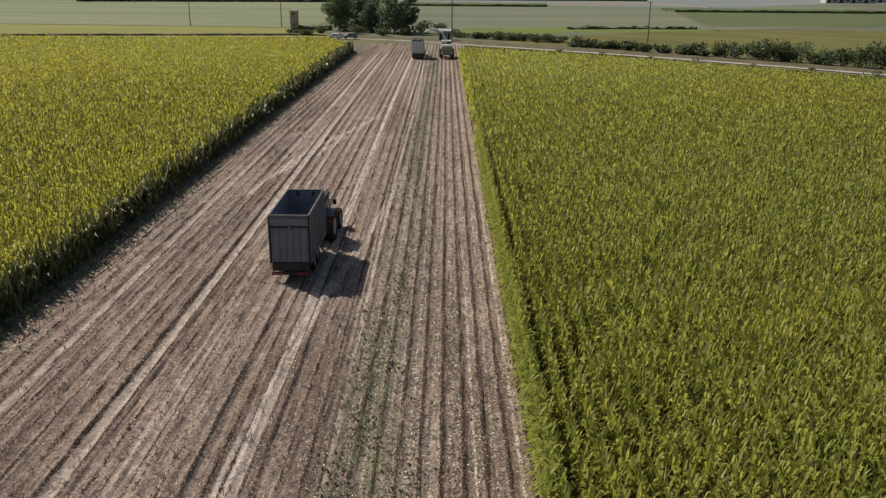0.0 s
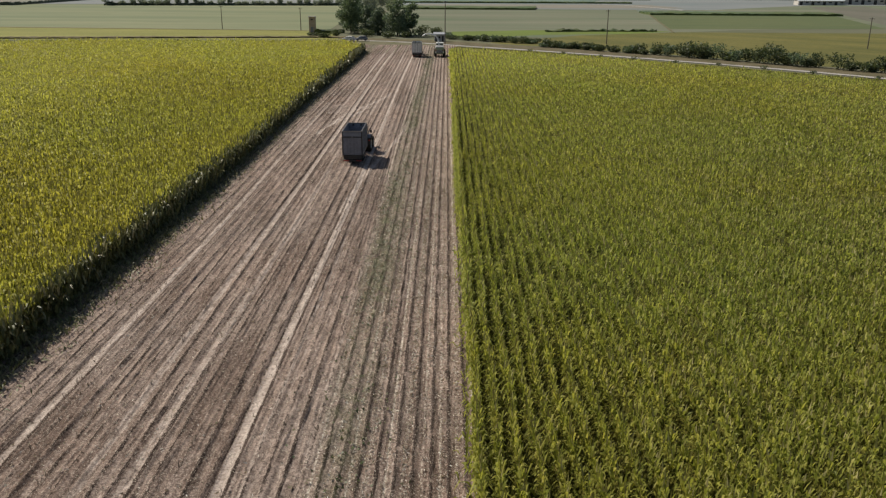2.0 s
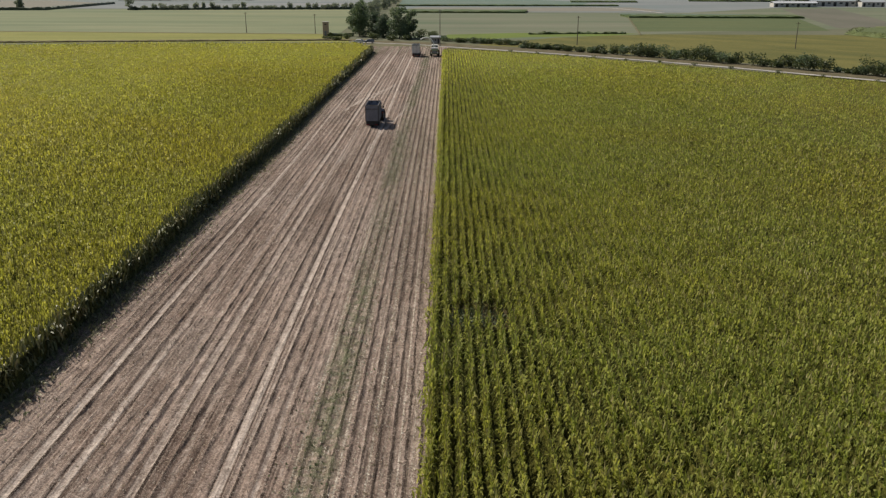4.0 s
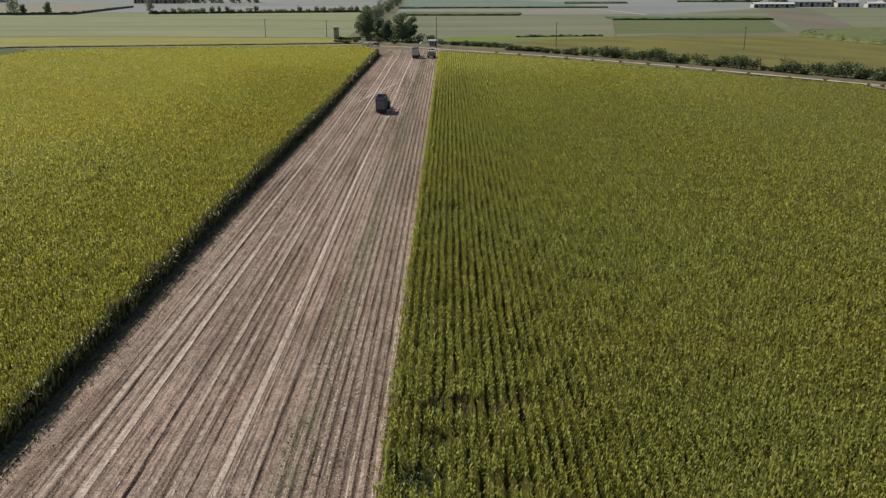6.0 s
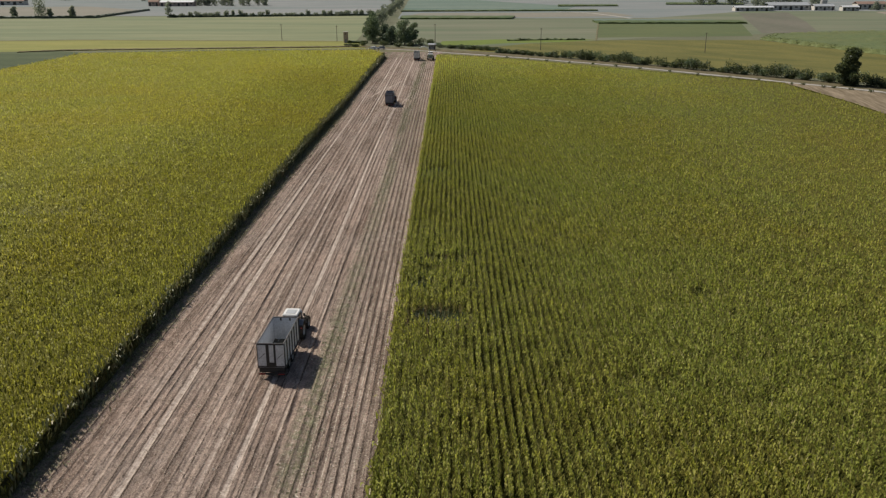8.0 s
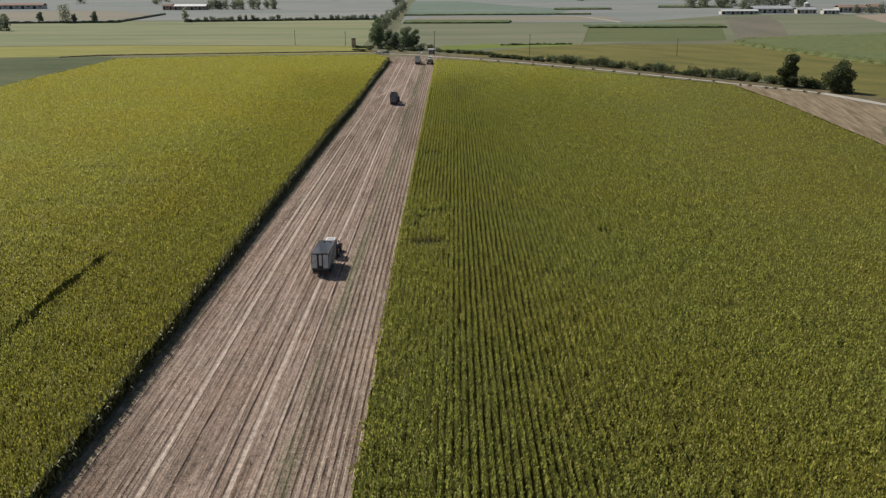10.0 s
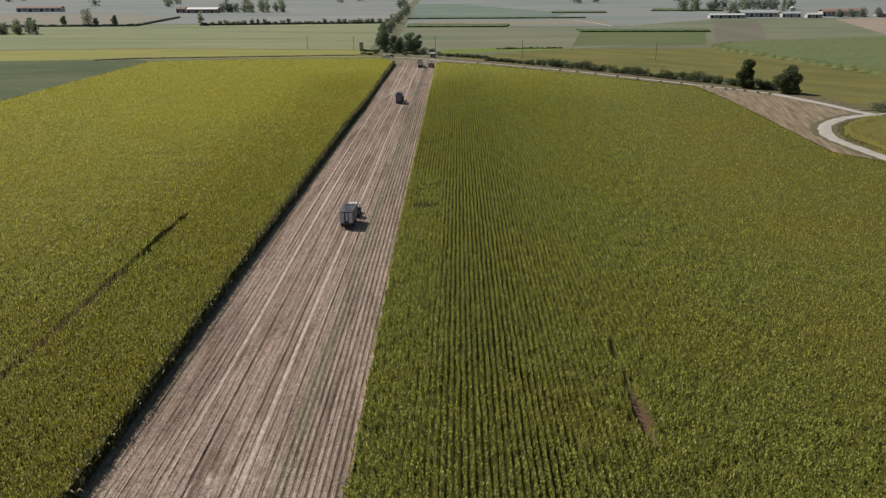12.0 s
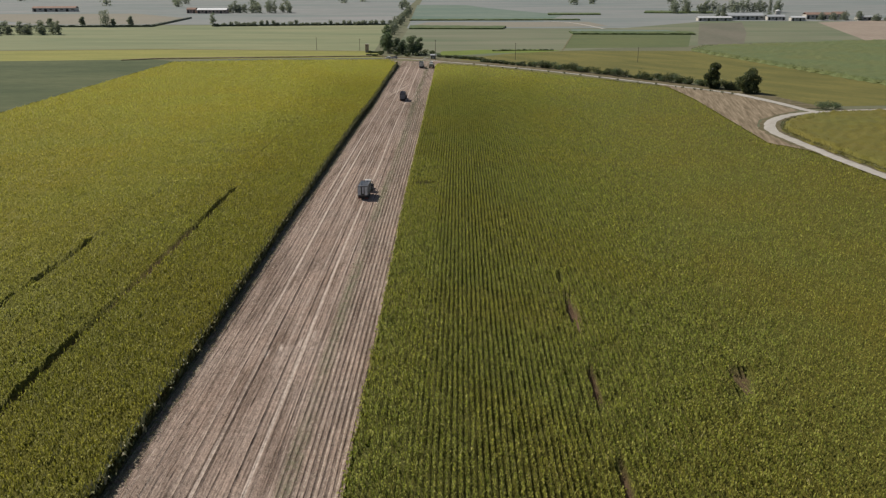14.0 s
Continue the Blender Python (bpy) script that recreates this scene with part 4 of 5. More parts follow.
def maize(side, label, leaf, body, seed):
    rng = np.random.default_rng(seed)
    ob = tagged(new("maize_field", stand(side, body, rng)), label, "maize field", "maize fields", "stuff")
    for d0, d1, per_m, n, fine, wide, far, low in STAGES:
        P = []
        for k, x, y0, y1 in field_rows(side):
            y = np.arange(y0, y1, 1 / per_m)
            y = y + rng.normal(0, 0.22 / per_m, len(y))
            P.append(np.stack([x + rng.normal(0, 0.065, len(y)) + 0.05 * np.sin(y * 0.4 + k), y], 1))
        P = np.concatenate(P)
        if side > 0:
            # thin, straggling plants along the strip at the near end
            P[:, 0] += rng.normal(0, 0.17, len(P)) * np.clip((14 - P[:, 0]) / 4, 0, 1) * np.clip((-70 - P[:, 1]) / 30, 0, 1)
        d = reach(P[:, 0], P[:, 1]) * rng.uniform(0.78, 1.22, len(P))
        P = P[(d >= d0) & (d < d1) & in_field(P[:, 0], P[:, 1], side)]
        # uneven growth along the rows
        vigour = 0.5 + 0.25 * np.sin(P[:, 0] * 1.9 + 2.2 * np.sin(P[:, 1] * 0.53)) + 0.25 * np.sin(P[:, 1] * 0.83 + 1.7 * np.sin(P[:, 0] * 0.61))
        H = height_at(P[:, 0], P[:, 1], side)
        keep = rng.random(len(P)) < np.clip(H * 1.7 - 0.35, 0.03, 1) * (0.9 + 0.1 * vigour)
        H = H * TALL[side] * (0.86 + 0.16 * vigour + rng.normal(0, 0.05, len(P)))
        # only a thin stand behind the end of the flight
        keep &= (P[:, 1] > -266) | (rng.random(len(P)) < 0.25)
        P, H = P[keep], H[keep]
        plant_leaves(P, H, n, rng, leaf, "leaves" if fine else "upper_leaves", ob, "long arching maize leaves" if fine else "crowded upper maize leaves", fine, wide, far, low, 1.05 if fine else 0.85)
        if d1 <= 108:
            some = rng.random(len(P)) < (0.85 if d1 <= 74 else 0.6)
            tassels(P[some], H[some], wide, rng, ob)
    E = []
    for k in range(3):
        y = row_places(4.0, -330, 181 if side > 0 else 185, 14000 if side > 0 else 60000, 0.75, rng, 24 if side > 0 else 50, 4 if side > 0 else 9)
        x = (right_near(y) - 0.06 + 0.2 * k) if side > 0 else left_edge(y) + 0.1 - 0.25 * k + 0.18 * np.sin(y * 0.9) * np.sin(y * 0.23)
        E.append(np.stack([x + rng.normal(0, 0.2, len(y)), y], 1))
    E = np.concatenate(E)
    size = np.clip(reach(E[:, 0], E[:, 1]) / 30, 1, 5) ** 0.8
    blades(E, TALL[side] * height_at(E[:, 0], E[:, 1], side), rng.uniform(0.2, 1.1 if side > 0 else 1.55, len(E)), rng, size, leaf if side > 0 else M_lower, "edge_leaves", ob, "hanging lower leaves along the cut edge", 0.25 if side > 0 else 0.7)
    if side > 0:
        # dark leaves added inside the gaps, standing in for their deep shade
        W = []
        for gx, gy, rx, ry, low in GAPS_R[:6]:
            n = int(260 * rx * ry)
            a, r = rng.uniform(0, 6.283, n), rng.uniform(0, 1, n) ** 0.5
            W.append(np.stack([gx + 1.1 * rx * r * np.cos(a), gy + 1.35 * ry * r * np.sin(a)], 1))
        W = np.concatenate(W)
        blades(W, np.ones(len(W)), rng.uniform(0.15, 0.6, len(W)), rng, np.ones(len(W)) * 1.3, M_leaf_dark, "gap_shade_leaves", ob, "dark weeds that stand in for shade in thinned patches", 0.4, True)
        y = rng.uniform(-70, 180, 7000)
        end = np.stack([right_far(y) - rng.uniform(-0.2, 1.6, len(y)), y], 1)
        blades(end, np.ones(len(y)), rng.uniform(0.5, 1.4, len(y)), rng, np.ones(len(y)) * 1.5, leaf, "headland_leaves", ob, "leaves along the far edge of the field", 0.6, True)
    if side < 0:
        y = row_places(4.0, -330, 185, 30000, 0.75, rng, 40, 6)
        top = np.stack([left_edge(y) - rng.uniform(0.05, 0.8, len(y)), y], 1)
        blades(top, np.ones(len(y)) * TALL[side], rng.uniform(1.0, 1.5, len(y)), rng, np.ones(len(y)) * 1.2, leaf, "rim_leaves", ob, "sunlit leaves along the upper rim", 0.5, True)
        # low weeds whose dark colour also fills out the shadow band
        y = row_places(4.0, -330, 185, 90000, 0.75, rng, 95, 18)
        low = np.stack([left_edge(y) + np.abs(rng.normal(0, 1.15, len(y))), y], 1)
        blades(low, np.ones(len(y)) * 0.6, rng.uniform(0.1, 0.4, len(y)), rng, np.ones(len(y)) * 1.2, M_lower, "verge_weeds", ob, "weeds darkening the shaded foot of the maize", 0.6, True)
    return ob


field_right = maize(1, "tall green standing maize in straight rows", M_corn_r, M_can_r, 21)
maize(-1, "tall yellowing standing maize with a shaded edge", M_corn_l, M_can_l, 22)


# ---- machines ----
def wheel(parent, name, x, y, r, w, seg=24, lugs=True, hub=M_hub):
    """A wheel with a lugged tyre and a dished rim; its axle lies along x."""
    bm = bmesh.new()
    lathe(bm, [(r * 0.55, -w * 0.42), (r * 0.8, -w * 0.5), (r * 0.95, -w * 0.46), (r * 0.97, 0), (r * 0.95, w * 0.46), (r * 0.8, w * 0.5), (r * 0.55, w * 0.42)], seg)
    if lugs:
        for k in range(seg - 4):
            a = 2 * math.pi * k / (seg - 4)
            side = -1 if k % 2 else 1
            m = Matrix.Rotation(a, 4, "X") @ Matrix.Translation((side * w * 0.22, 0, r * 0.98)) @ Matrix.Rotation(side * 0.7, 4, "Z")
            box(bm, (0, 0, 0), (w * 0.5, 0.07, 0.07), 0, m)
    tyre = part(name, bm, M_rubber, parent)
    tyre.location = (x, y, r)
    bm = bmesh.new()
    lathe(bm, [(0.06, -w * 0.12), (r * 0.35, -w * 0.16), (r * 0.52, -w * 0.40), (r * 0.56, -w * 0.40), (r * 0.56, w * 0.40), (r * 0.52, w * 0.40), (r * 0.35, w * 0.16), (0.06, w * 0.12)], seg)
    rim = part("rim", bm, hub, tyre)
    for k in range(6):
        a = k * math.pi / 3
        bm = bmesh.new()
        rod(bm, (-w * 0.2, r * 0.22 * math.cos(a), r * 0.22 * math.sin(a)), (w * 0.2, r * 0.22 * math.cos(a), r * 0.22 * math.sin(a)), 0.025, seg=6)
        part("bolt", bm, M_black, tyre)
    return tyre


def tractor(m, paint, roof, label):
    """A farm tractor that faces +y; its rear axle lies over the origin."""
    t = thing("tractor", m, label, "tractor", "tractors")
    part("chassis", boxes(((0, 1.2, 0.85), (0.55, 3.6, 0.5)), ((0, -0.2, 0.9), (0.9, 1.0, 0.55)), ((0, 3.15, 0.8), (0.8, 0.35, 0.45)), bevel=0.05), M_black, t)
    bm = bmesh.new()
    prism(bm, [(-0.47, 0.95), (0.47, 0.95), (0.44, 2.9), (0.3, 3.25), (-0.3, 3.25), (-0.44, 2.9)], 1.05, 1.9)
    for v in bm.verts:
        if v.co.z > 1.5:
            v.co.x *= 0.86
            v.co.z -= 0.05 * max(0, v.co.y - 1.0)
    bmesh.ops.bevel(bm, geom=bm.edges[:], offset=0.06, segments=2, affect="EDGES")
    hood = part("hood", bm, paint, t)
    part("grille", boxes(((0, 3.27, 1.45), (0.5, 0.03, 0.55))), M_black, hood)
    for sx in (-1, 1):
        part("headlight", boxes(((sx * 0.2, 3.29, 1.66), (0.16, 0.03, 0.1))), M_glass, hood)
    cab = part("cab", boxes(((0, 0.15, 1.32), (1.5, 1.7, 0.4)), bevel=0.05), paint, t)
    for sx in (-1, 1):
        for y in (-0.66, 0.2, 0.95):
            bm = bmesh.new()
            rod(bm, (sx * 0.76, y, 1.4), (sx * 0.66, y * 0.92, 2.72), 0.045, seg=6)
            part("pillar", bm, M_black, cab)
        part("side_window", boxes(((sx * 0.715, 0.15, 2.06), (0.02, 1.45, 1.12)), bevel=0), M_glass, cab)
    part("rear_window", boxes(((0, -0.64, 2.06), (1.3, 0.02, 1.1)), bevel=0), M_glass, cab)
    part("windscreen", boxes(((0, 0.9, 2.06), (1.3, 0.02, 1.1)), bevel=0), M_glass, cab)
    part("seat", boxes(((0, 0.0, 1.62), (0.5, 0.5, 0.18)), ((0, -0.24, 1.95), (0.48, 0.14, 0.6)), bevel=0.04), M_black, cab)
    bm = boxes(((0, 0.1, 2.82), (1.56, 1.75, 0.2)), bevel=0.08)
    top = part("roof", bm, roof, t, "pale cab roof" if roof is M_white else "")
    part("roof_hatch", boxes(((0, 0.05, 2.935), (1.0, 1.0, 0.04))), M_roof_grey if roof is M_white else M_black, top)
    for sx in (-1, 1):
        part("work_lamp", boxes(((sx * 0.55, -0.78, 2.72), (0.2, 0.1, 0.12))), M_glass, top)
        part("mirror", boxes(((sx * 1.05, 0.95, 2.25), (0.22, 0.06, 0.34)), ((sx * 0.88, 0.95, 2.4), (0.35, 0.04, 0.04))), M_black, cab)
        bm = bmesh.new()
        n = 9
        for ring in range(n):
            a0 = math.pi * (0.12 + 0.62 * ring / n)
            a1 = math.pi * (0.12 + 0.62 * (ring + 1) / n)
            pts = [(0.98 * math.cos(a), 0.98 + 1.06 * math.sin(a)) for a in (a0, a1)]
            f = [bm.verts.new((sx * x, p[0], p[1])) for p in pts for x in (0.62, 1.25)]
            bm.faces.new((f[0], f[1], f[3], f[2]))
        bmesh.ops.remove_doubles(bm, verts=bm.verts[:], dist=0.001)
        bmesh.ops.solidify(bm, geom=bm.faces[:], thickness=0.04)
        fender = part("fender", bm, paint, t)
        part("tail_light", boxes(((sx * 1.1, -0.82, 1.5), (0.2, 0.05, 0.1))), M_red, fender)
        wheel(t, "rear_wheel", sx * 0.93, 0, 0.95, 0.62)
        wheel(t, "front_wheel", sx * 0.88, 2.65, 0.68, 0.48)
        for z in (0.7, 1.0):
            part("step", boxes(((sx * 0.75, 1.05, z), (0.35, 0.4, 0.05))), M_black, t)
    bm = bmesh.new()
    rod(bm, (0.52, 1.1, 1.4), (0.52, 1.1, 2.85), 0.06)
    rod(bm, (0.52, 1.1, 2.85), (0.58, 0.98, 2.98), 0.05)
    part("exhaust", bm, M_black, t)
    part("hitch", boxes(((0, -0.95, 0.55), (0.25, 0.7, 0.12)), ((-0.35, -0.9, 0.75), (0.08, 0.7, 0.08)), ((0.35, -0.9, 0.75), (0.08, 0.7, 0.08))), M_black, t)
    return t


def silage_trailer(m, L, W, z0, z1, outer, inner, label, panels, style, load=0.0):
    """A high-sided tipping trailer that faces +y; the foot of its tailgate lies over the origin."""
    t = thing("silage_trailer", m, label, "trailer", "silage trailers")
    h, zm = z1 - z0, (z0 + z1) / 2
    part("chassis", boxes(((-0.45, L / 2, z0 - 0.2), (0.14, L, 0.26)), ((0.45, L / 2, z0 - 0.2), (0.14, L, 0.26)),
                          *[((0, y, z0 - 0.2), (W * 0.9, 0.1, 0.14)) for y in np.linspace(0.2, L - 0.2, 6)], ((0, L * 0.4, 0.62), (1.5, 0.16, 0.16)), ((0, L * 0.62, 0.62), (1.5, 0.16, 0.16))), M_black, t)
    part("floor", boxes(((0, L / 2, z0), (W - 0.1, L - 0.06, 0.08))), inner, t)
    for sx in (-1, 1):
        wall = part("side_wall", boxes(((sx * (W / 2 - 0.03), L / 2, zm), (0.05, L, h)), bevel=0.01), outer, t)
        part("inner_lining", boxes(((sx * (W / 2 - 0.065), L / 2, zm), (0.012, L - 0.1, h - 0.06)), bevel=0), inner, wall)
        for k in range(panels + 1):
            y = 0.06 + (L - 0.12) * k / panels
            part("rib", boxes(((sx * (W / 2 + 0.03), y, zm), (0.09, 0.1, h)), bevel=0.015), M_black if style == "panel" else outer, wall)
        part("top_rail", boxes(((sx * (W / 2 - 0.01), L / 2, z1 + 0.04), (0.11, L + 0.05, 0.1)), bevel=0.02), M_rail, wall, "worn bright top rail")
        part("bottom_rail", boxes(((sx * (W / 2 + 0.02), L / 2, z0 - 0.02), (0.12, L + 0.02, 0.14)), bevel=0.02), M_rail if style == "dark" else M_black, wall)
        for y in (L * 0.35, L * 0.57):
            wheel(t, "wheel", sx * (W / 2 - 0.28), y, 0.56, 0.46, hub=M_hub)
        part("mudguard", boxes(((sx * (W / 2 - 0.28), L * 0.46, 1.16), (0.5, L * 0.46, 0.04)), ((sx * (W / 2 - 0.28), L * 0.46 - L * 0.24, 1.0), (0.5, 0.04, 0.32)), bevel=0.01), M_black, t)
    front = part("front_wall", boxes(((0, L - 0.03, zm), (W - 0.06, 0.06, h)), bevel=0.01), outer, t)
    part("inner_lining", boxes(((0, L - 0.07, zm), (W - 0.16, 0.012, h - 0.06)), bevel=0), inner, front)
    part("top_rail", boxes(((0, L - 0.02, z1 + 0.04), (W - 0.1, 0.11, 0.1)), bevel=0.02), M_rail, front)
    for x in (-0.45, 0.45):
        part("bracket", boxes(((x, L - 0.1, z1 - 0.15), (0.16, 0.05, 0.26)), bevel=0.01), M_black, front)
    gate = part("tailgate", boxes(((0, 0.03, zm), (W - 0.02, 0.06, h)), bevel=0.01), outer if style == "dark" else M_black, t)
    part("inner_lining", boxes(((0, 0.068, zm), (W - 0.16, 0.012, h - 0.06)), bevel=0), inner, gate)
    part("top_rail", boxes(((0, 0.0, z1 + 0.04), (W, 0.12, 0.1)), bevel=0.02), M_rail if style == "dark" else M_black, gate)
    if style == "dark":
        part("top_flap", boxes(((0, -0.03, z1 - 0.30), (W - 0.04, 0.05, 0.42)), bevel=0.015), M_steel, gate)
        part("hinge_bar", boxes(((0, -0.06, z1 - 0.56), (W + 0.02, 0.09, 0.09)), bevel=0.02), M_black, gate)
        part("marker_lamp", boxes(((0.02, -0.12, z1 - 0.55), (0.07, 0.04, 0.05)), bevel=0.01), M_white, gate)
        for k in range(6):
            x = -W / 2 + 0.12 + (W - 0.24) * k / 5
            part("rib", boxes(((x, -0.03, z0 + (h - 0.62) / 2), (0.075, 0.07, h - 0.62)), bevel=0.015), M_steel, gate)
        for k in range(5):
            x = -W / 2 + 0.12 + (W - 0.24) * (k + 0.5) / 5
            part("panel", boxes(((x, -0.012, z0 + (h - 0.66) / 2), ((W - 0.24) / 5 - 0.1, 0.03, h - 0.7)), bevel=0.012), outer, gate)
        for sx in (-1, 1):
            part("side_post", boxes(((sx * W / 2, -0.02, zm), (0.1, 0.12, h)), bevel=0.02), M_black, gate)
    else:
        names = [(-0.335, 0.30), (0.02, 0.17), (0.335, 0.30)] if style == "panel" else [(-0.38, 0.16), (-0.19, 0.16), (0.0, 0.16), (0.19, 0.16), (0.38, 0.16)]
        for x, w in names:
            low = 0.75 if w == 0.17 else 0.9
            part("panel", boxes(((x * W, -0.02, z1 - 0.08 - h * low / 2), (w * W, 0.05, h * low)), bevel=0.015), M_white if style == "slat" else M_grey, gate, "pale gate panel")
        if style == "panel":
            for x in (-0.335, 0.335):
                bm = bmesh.new()
                rod(bm, (x * W - 0.28, -0.06, zm - 0.28), (x * W + 0.28, -0.06, zm + 0.25), 0.022, seg=6)
                part("brace", bm, M_black, gate)
    part("under_guard", boxes(((0, 0.05, z0 - 0.28), (W - 0.1, 0.14, 0.46)), bevel=0.02), M_black, t)
    bar = part("light_bar", boxes(((0, -0.1, z0 - 0.62), (W - 0.04, 0.1, 0.18)), bevel=0.02), M_black, t)
    for sx in (-1, 1):
        part("tail_light", boxes(((sx * (W / 2 - 0.36), -0.16, z0 - 0.62), (0.58, 0.04, 0.09)), bevel=0.01), M_red, bar, "red reflector strip")
        part("bar_bracket", boxes(((sx * 0.6, -0.05, z0 - 0.38), (0.08, 0.08, 0.3)), bevel=0.01), M_black, bar)
    bm = bmesh.new()
    for sx in (-1, 1):
        rod(bm, (sx * 0.45, L - 0.1, z0 - 0.25), (0, L + 1.5, 0.6), 0.07, seg=8)
    rod(bm, (0, L + 1.4, 0.6), (0, L + 1.75, 0.58), 0.08, seg=8)
    part("drawbar", bm, M_black, t)
    part("jack_stand", boxes(((0.25, L + 0.9, 0.55), (0.09, 0.09, 0.8)), ((0.25, L + 0.9, 0.14), (0.22, 0.22, 0.04))), M_black, t)
    if load:
        rng = np.random.default_rng(5)
        nx, ny = 12, 26
        X, Y = np.meshgrid(np.linspace(-W / 2 + 0.08, W / 2 - 0.08, nx), np.linspace(0.09, L - 0.1, ny), indexing="ij")
        Z = z0 + load * (0.75 + 0.4 * np.cos(X / W * 2.6) * np.sin(np.pi * Y / L)) + rng.normal(0, 0.03, X.shape)
        np_part("silage_load", np.stack([X, Y, Z], -1), grid_tris(nx, ny), M_silage if load > 0.2 else M_crumbs, t, "heap of chopped maize" if load > 0.2 else "dark crumbs on the floor")
    return t


def harvester(m):
    """A self-propelled forage harvester that faces +y, with its spout swung over to the left."""
    t = thing("forage_harvester", m, "pale green and white forage harvester with a raised spout", "harvester")
    body = part("body", boxes(((0, 1.6, 1.75), (2.3, 3.6, 1.5)), ((0, 0.1, 1.5), (2.0, 0.9, 1.0)), bevel=0.1), M_green_paint, t)
    part("engine_hood", boxes(((0, 0.9, 2.68), (2.1, 2.2, 0.4)), bevel=0.1), M_white, t, "white engine hood")
    part("rear_grille", boxes(((0, -0.37, 1.55), (1.5, 0.05, 0.7))), M_black, body)
    for k in range(6):
        part("slat", boxes(((0, -0.41, 1.28 + 0.11 * k), (1.4, 0.03, 0.04)), bevel=0.005), M_grey, body)
    cab = part("cab", boxes(((0, 4.3, 1.65), (1.9, 1.7, 0.35)), bevel=0.05), M_green_paint, t)
    for sx in (-1, 1):
        for y in (3.5, 5.1):
            bm = bmesh.new()
            rod(bm, (sx * 0.9, y, 1.75), (sx * 0.85, y, 3.3), 0.05, seg=6)
            part("pillar", bm, M_black, cab)
        part("side_window", boxes(((sx * 0.88, 4.3, 2.5), (0.02, 1.5, 1.4)), bevel=0), M_glass, cab)
        part("tail_light", boxes(((sx * 0.95, -0.37, 1.9), (0.25, 0.05, 0.2))), M_red, body)
        part("warning_board", boxes(((sx * 1.0, -0.4, 1.35), (0.35, 0.03, 0.35)), bevel=0.01), M_white, body)
        wheel(t, "front_wheel", sx * 1.15, 4.2, 0.92, 0.7)
        wheel(t, "rear_wheel", sx * 1.05, 0.7, 0.62, 0.5)
    part("windscreen", boxes(((0, 5.12, 2.5), (1.7, 0.02, 1.4)), bevel=0), M_glass, cab)
    part("rear_window", boxes(((0, 3.48, 2.5), (1.7, 0.02, 1.2)), bevel=0), M_glass, cab)
    part("roof", boxes(((0, 4.3, 3.4), (2.0, 1.9, 0.2)), bevel=0.07), M_white, cab)
    bm = bmesh.new()
    pts = [(-0.2, 2.9, 2.7), (-0.35, 2.85, 4.0), (-0.9, 2.75, 5.1), (-2.2, 2.6, 5.75), (-3.6, 2.4, 5.7), (-4.5, 2.3, 5.2)]
    for a, b in zip(pts, pts[1:]):
        rod(bm, a, b, 0.2, 0.17, seg=8)
    spout = part("spout", bm, M_white, t, "curved discharge spout")
    part("spout_flap", boxes(((-4.65, 2.28, 5.02), (0.3, 0.34, 0.36)), bevel=0.04), M_green_paint, spout)
    bm = bmesh.new()
    rod(bm, (-0.25, 2.9, 2.65), (-0.25, 2.9, 2.95), 0.42, seg=14)
    part("turntable", bm, M_black, t)
    head = part("header", boxes(((0, 6.1, 0.7), (3.2, 0.9, 0.7)), bevel=0.06), M_green_paint, t)
    for k in range(5):
        bm = bmesh.new()
        x = -1.5 + 0.75 * k
        prism(bm, [(x - 0.16, 6.5), (x + 0.16, 6.5), (x, 7.5)], 0.25, 0.45)
        part("snout", bm, M_white, head)
    return t


def car(m, paint, label):
    """A small hatchback that faces +y."""
    t = thing("car", m, label, "car", "parked cars")
    bm = bmesh.new()
    side = [(-1.95, 0.35), (1.95, 0.35), (2.0, 0.7), (1.1, 0.92), (0.5, 1.42), (-1.2, 1.45), (-1.85, 0.98), (-2.0, 0.7)]
    a = [bm.verts.new((-0.85 + 0.12 * (z > 1.2), y, z)) for y, z in side]
    b = [bm.verts.new((0.85 - 0.12 * (z > 1.2), y, z)) for y, z in side]
    bm.faces.new(a[::-1])
    bm.faces.new(b)
    for k in range(8):
        bm.faces.new((a[k], a[(k + 1) % 8], b[(k + 1) % 8], b[k]))
    bmesh.ops.recalc_face_normals(bm, faces=bm.faces[:])
    bmesh.ops.bevel(bm, geom=bm.edges[:], offset=0.05, segments=1, affect="EDGES")
    body = part("body", bm, paint, t)
    part("windscreen", box(bmesh.new(), (0, 0, 0), (1.3, 0.75, 0.02), 0, Matrix.Translation((0, 0.83, 1.19)) @ Matrix.Rotation(-0.69, 4, "X")), M_glass, body)
    part("rear_window", box(bmesh.new(), (0, 0, 0), (1.3, 0.72, 0.02), 0, Matrix.Translation((0, -1.56, 1.24)) @ Matrix.Rotation(0.63, 4, "X")), M_glass, body)
    for sx in (-1, 1):
        part("side_window", boxes(((sx * 0.80, -0.35, 1.2), (0.02, 1.6, 0.34)), bevel=0), M_glass, body)
        part("tail_light", boxes(((sx * 0.65, -1.98, 0.85), (0.22, 0.04, 0.14))), M_red, body)
        part("headlight", boxes(((sx * 0.62, 1.97, 0.72), (0.28, 0.05, 0.14))), M_glass, body)
        for y in (-1.2, 1.25):
            wheel(t, "wheel", sx * 0.78, y, 0.31, 0.2, 16, False)
    return t


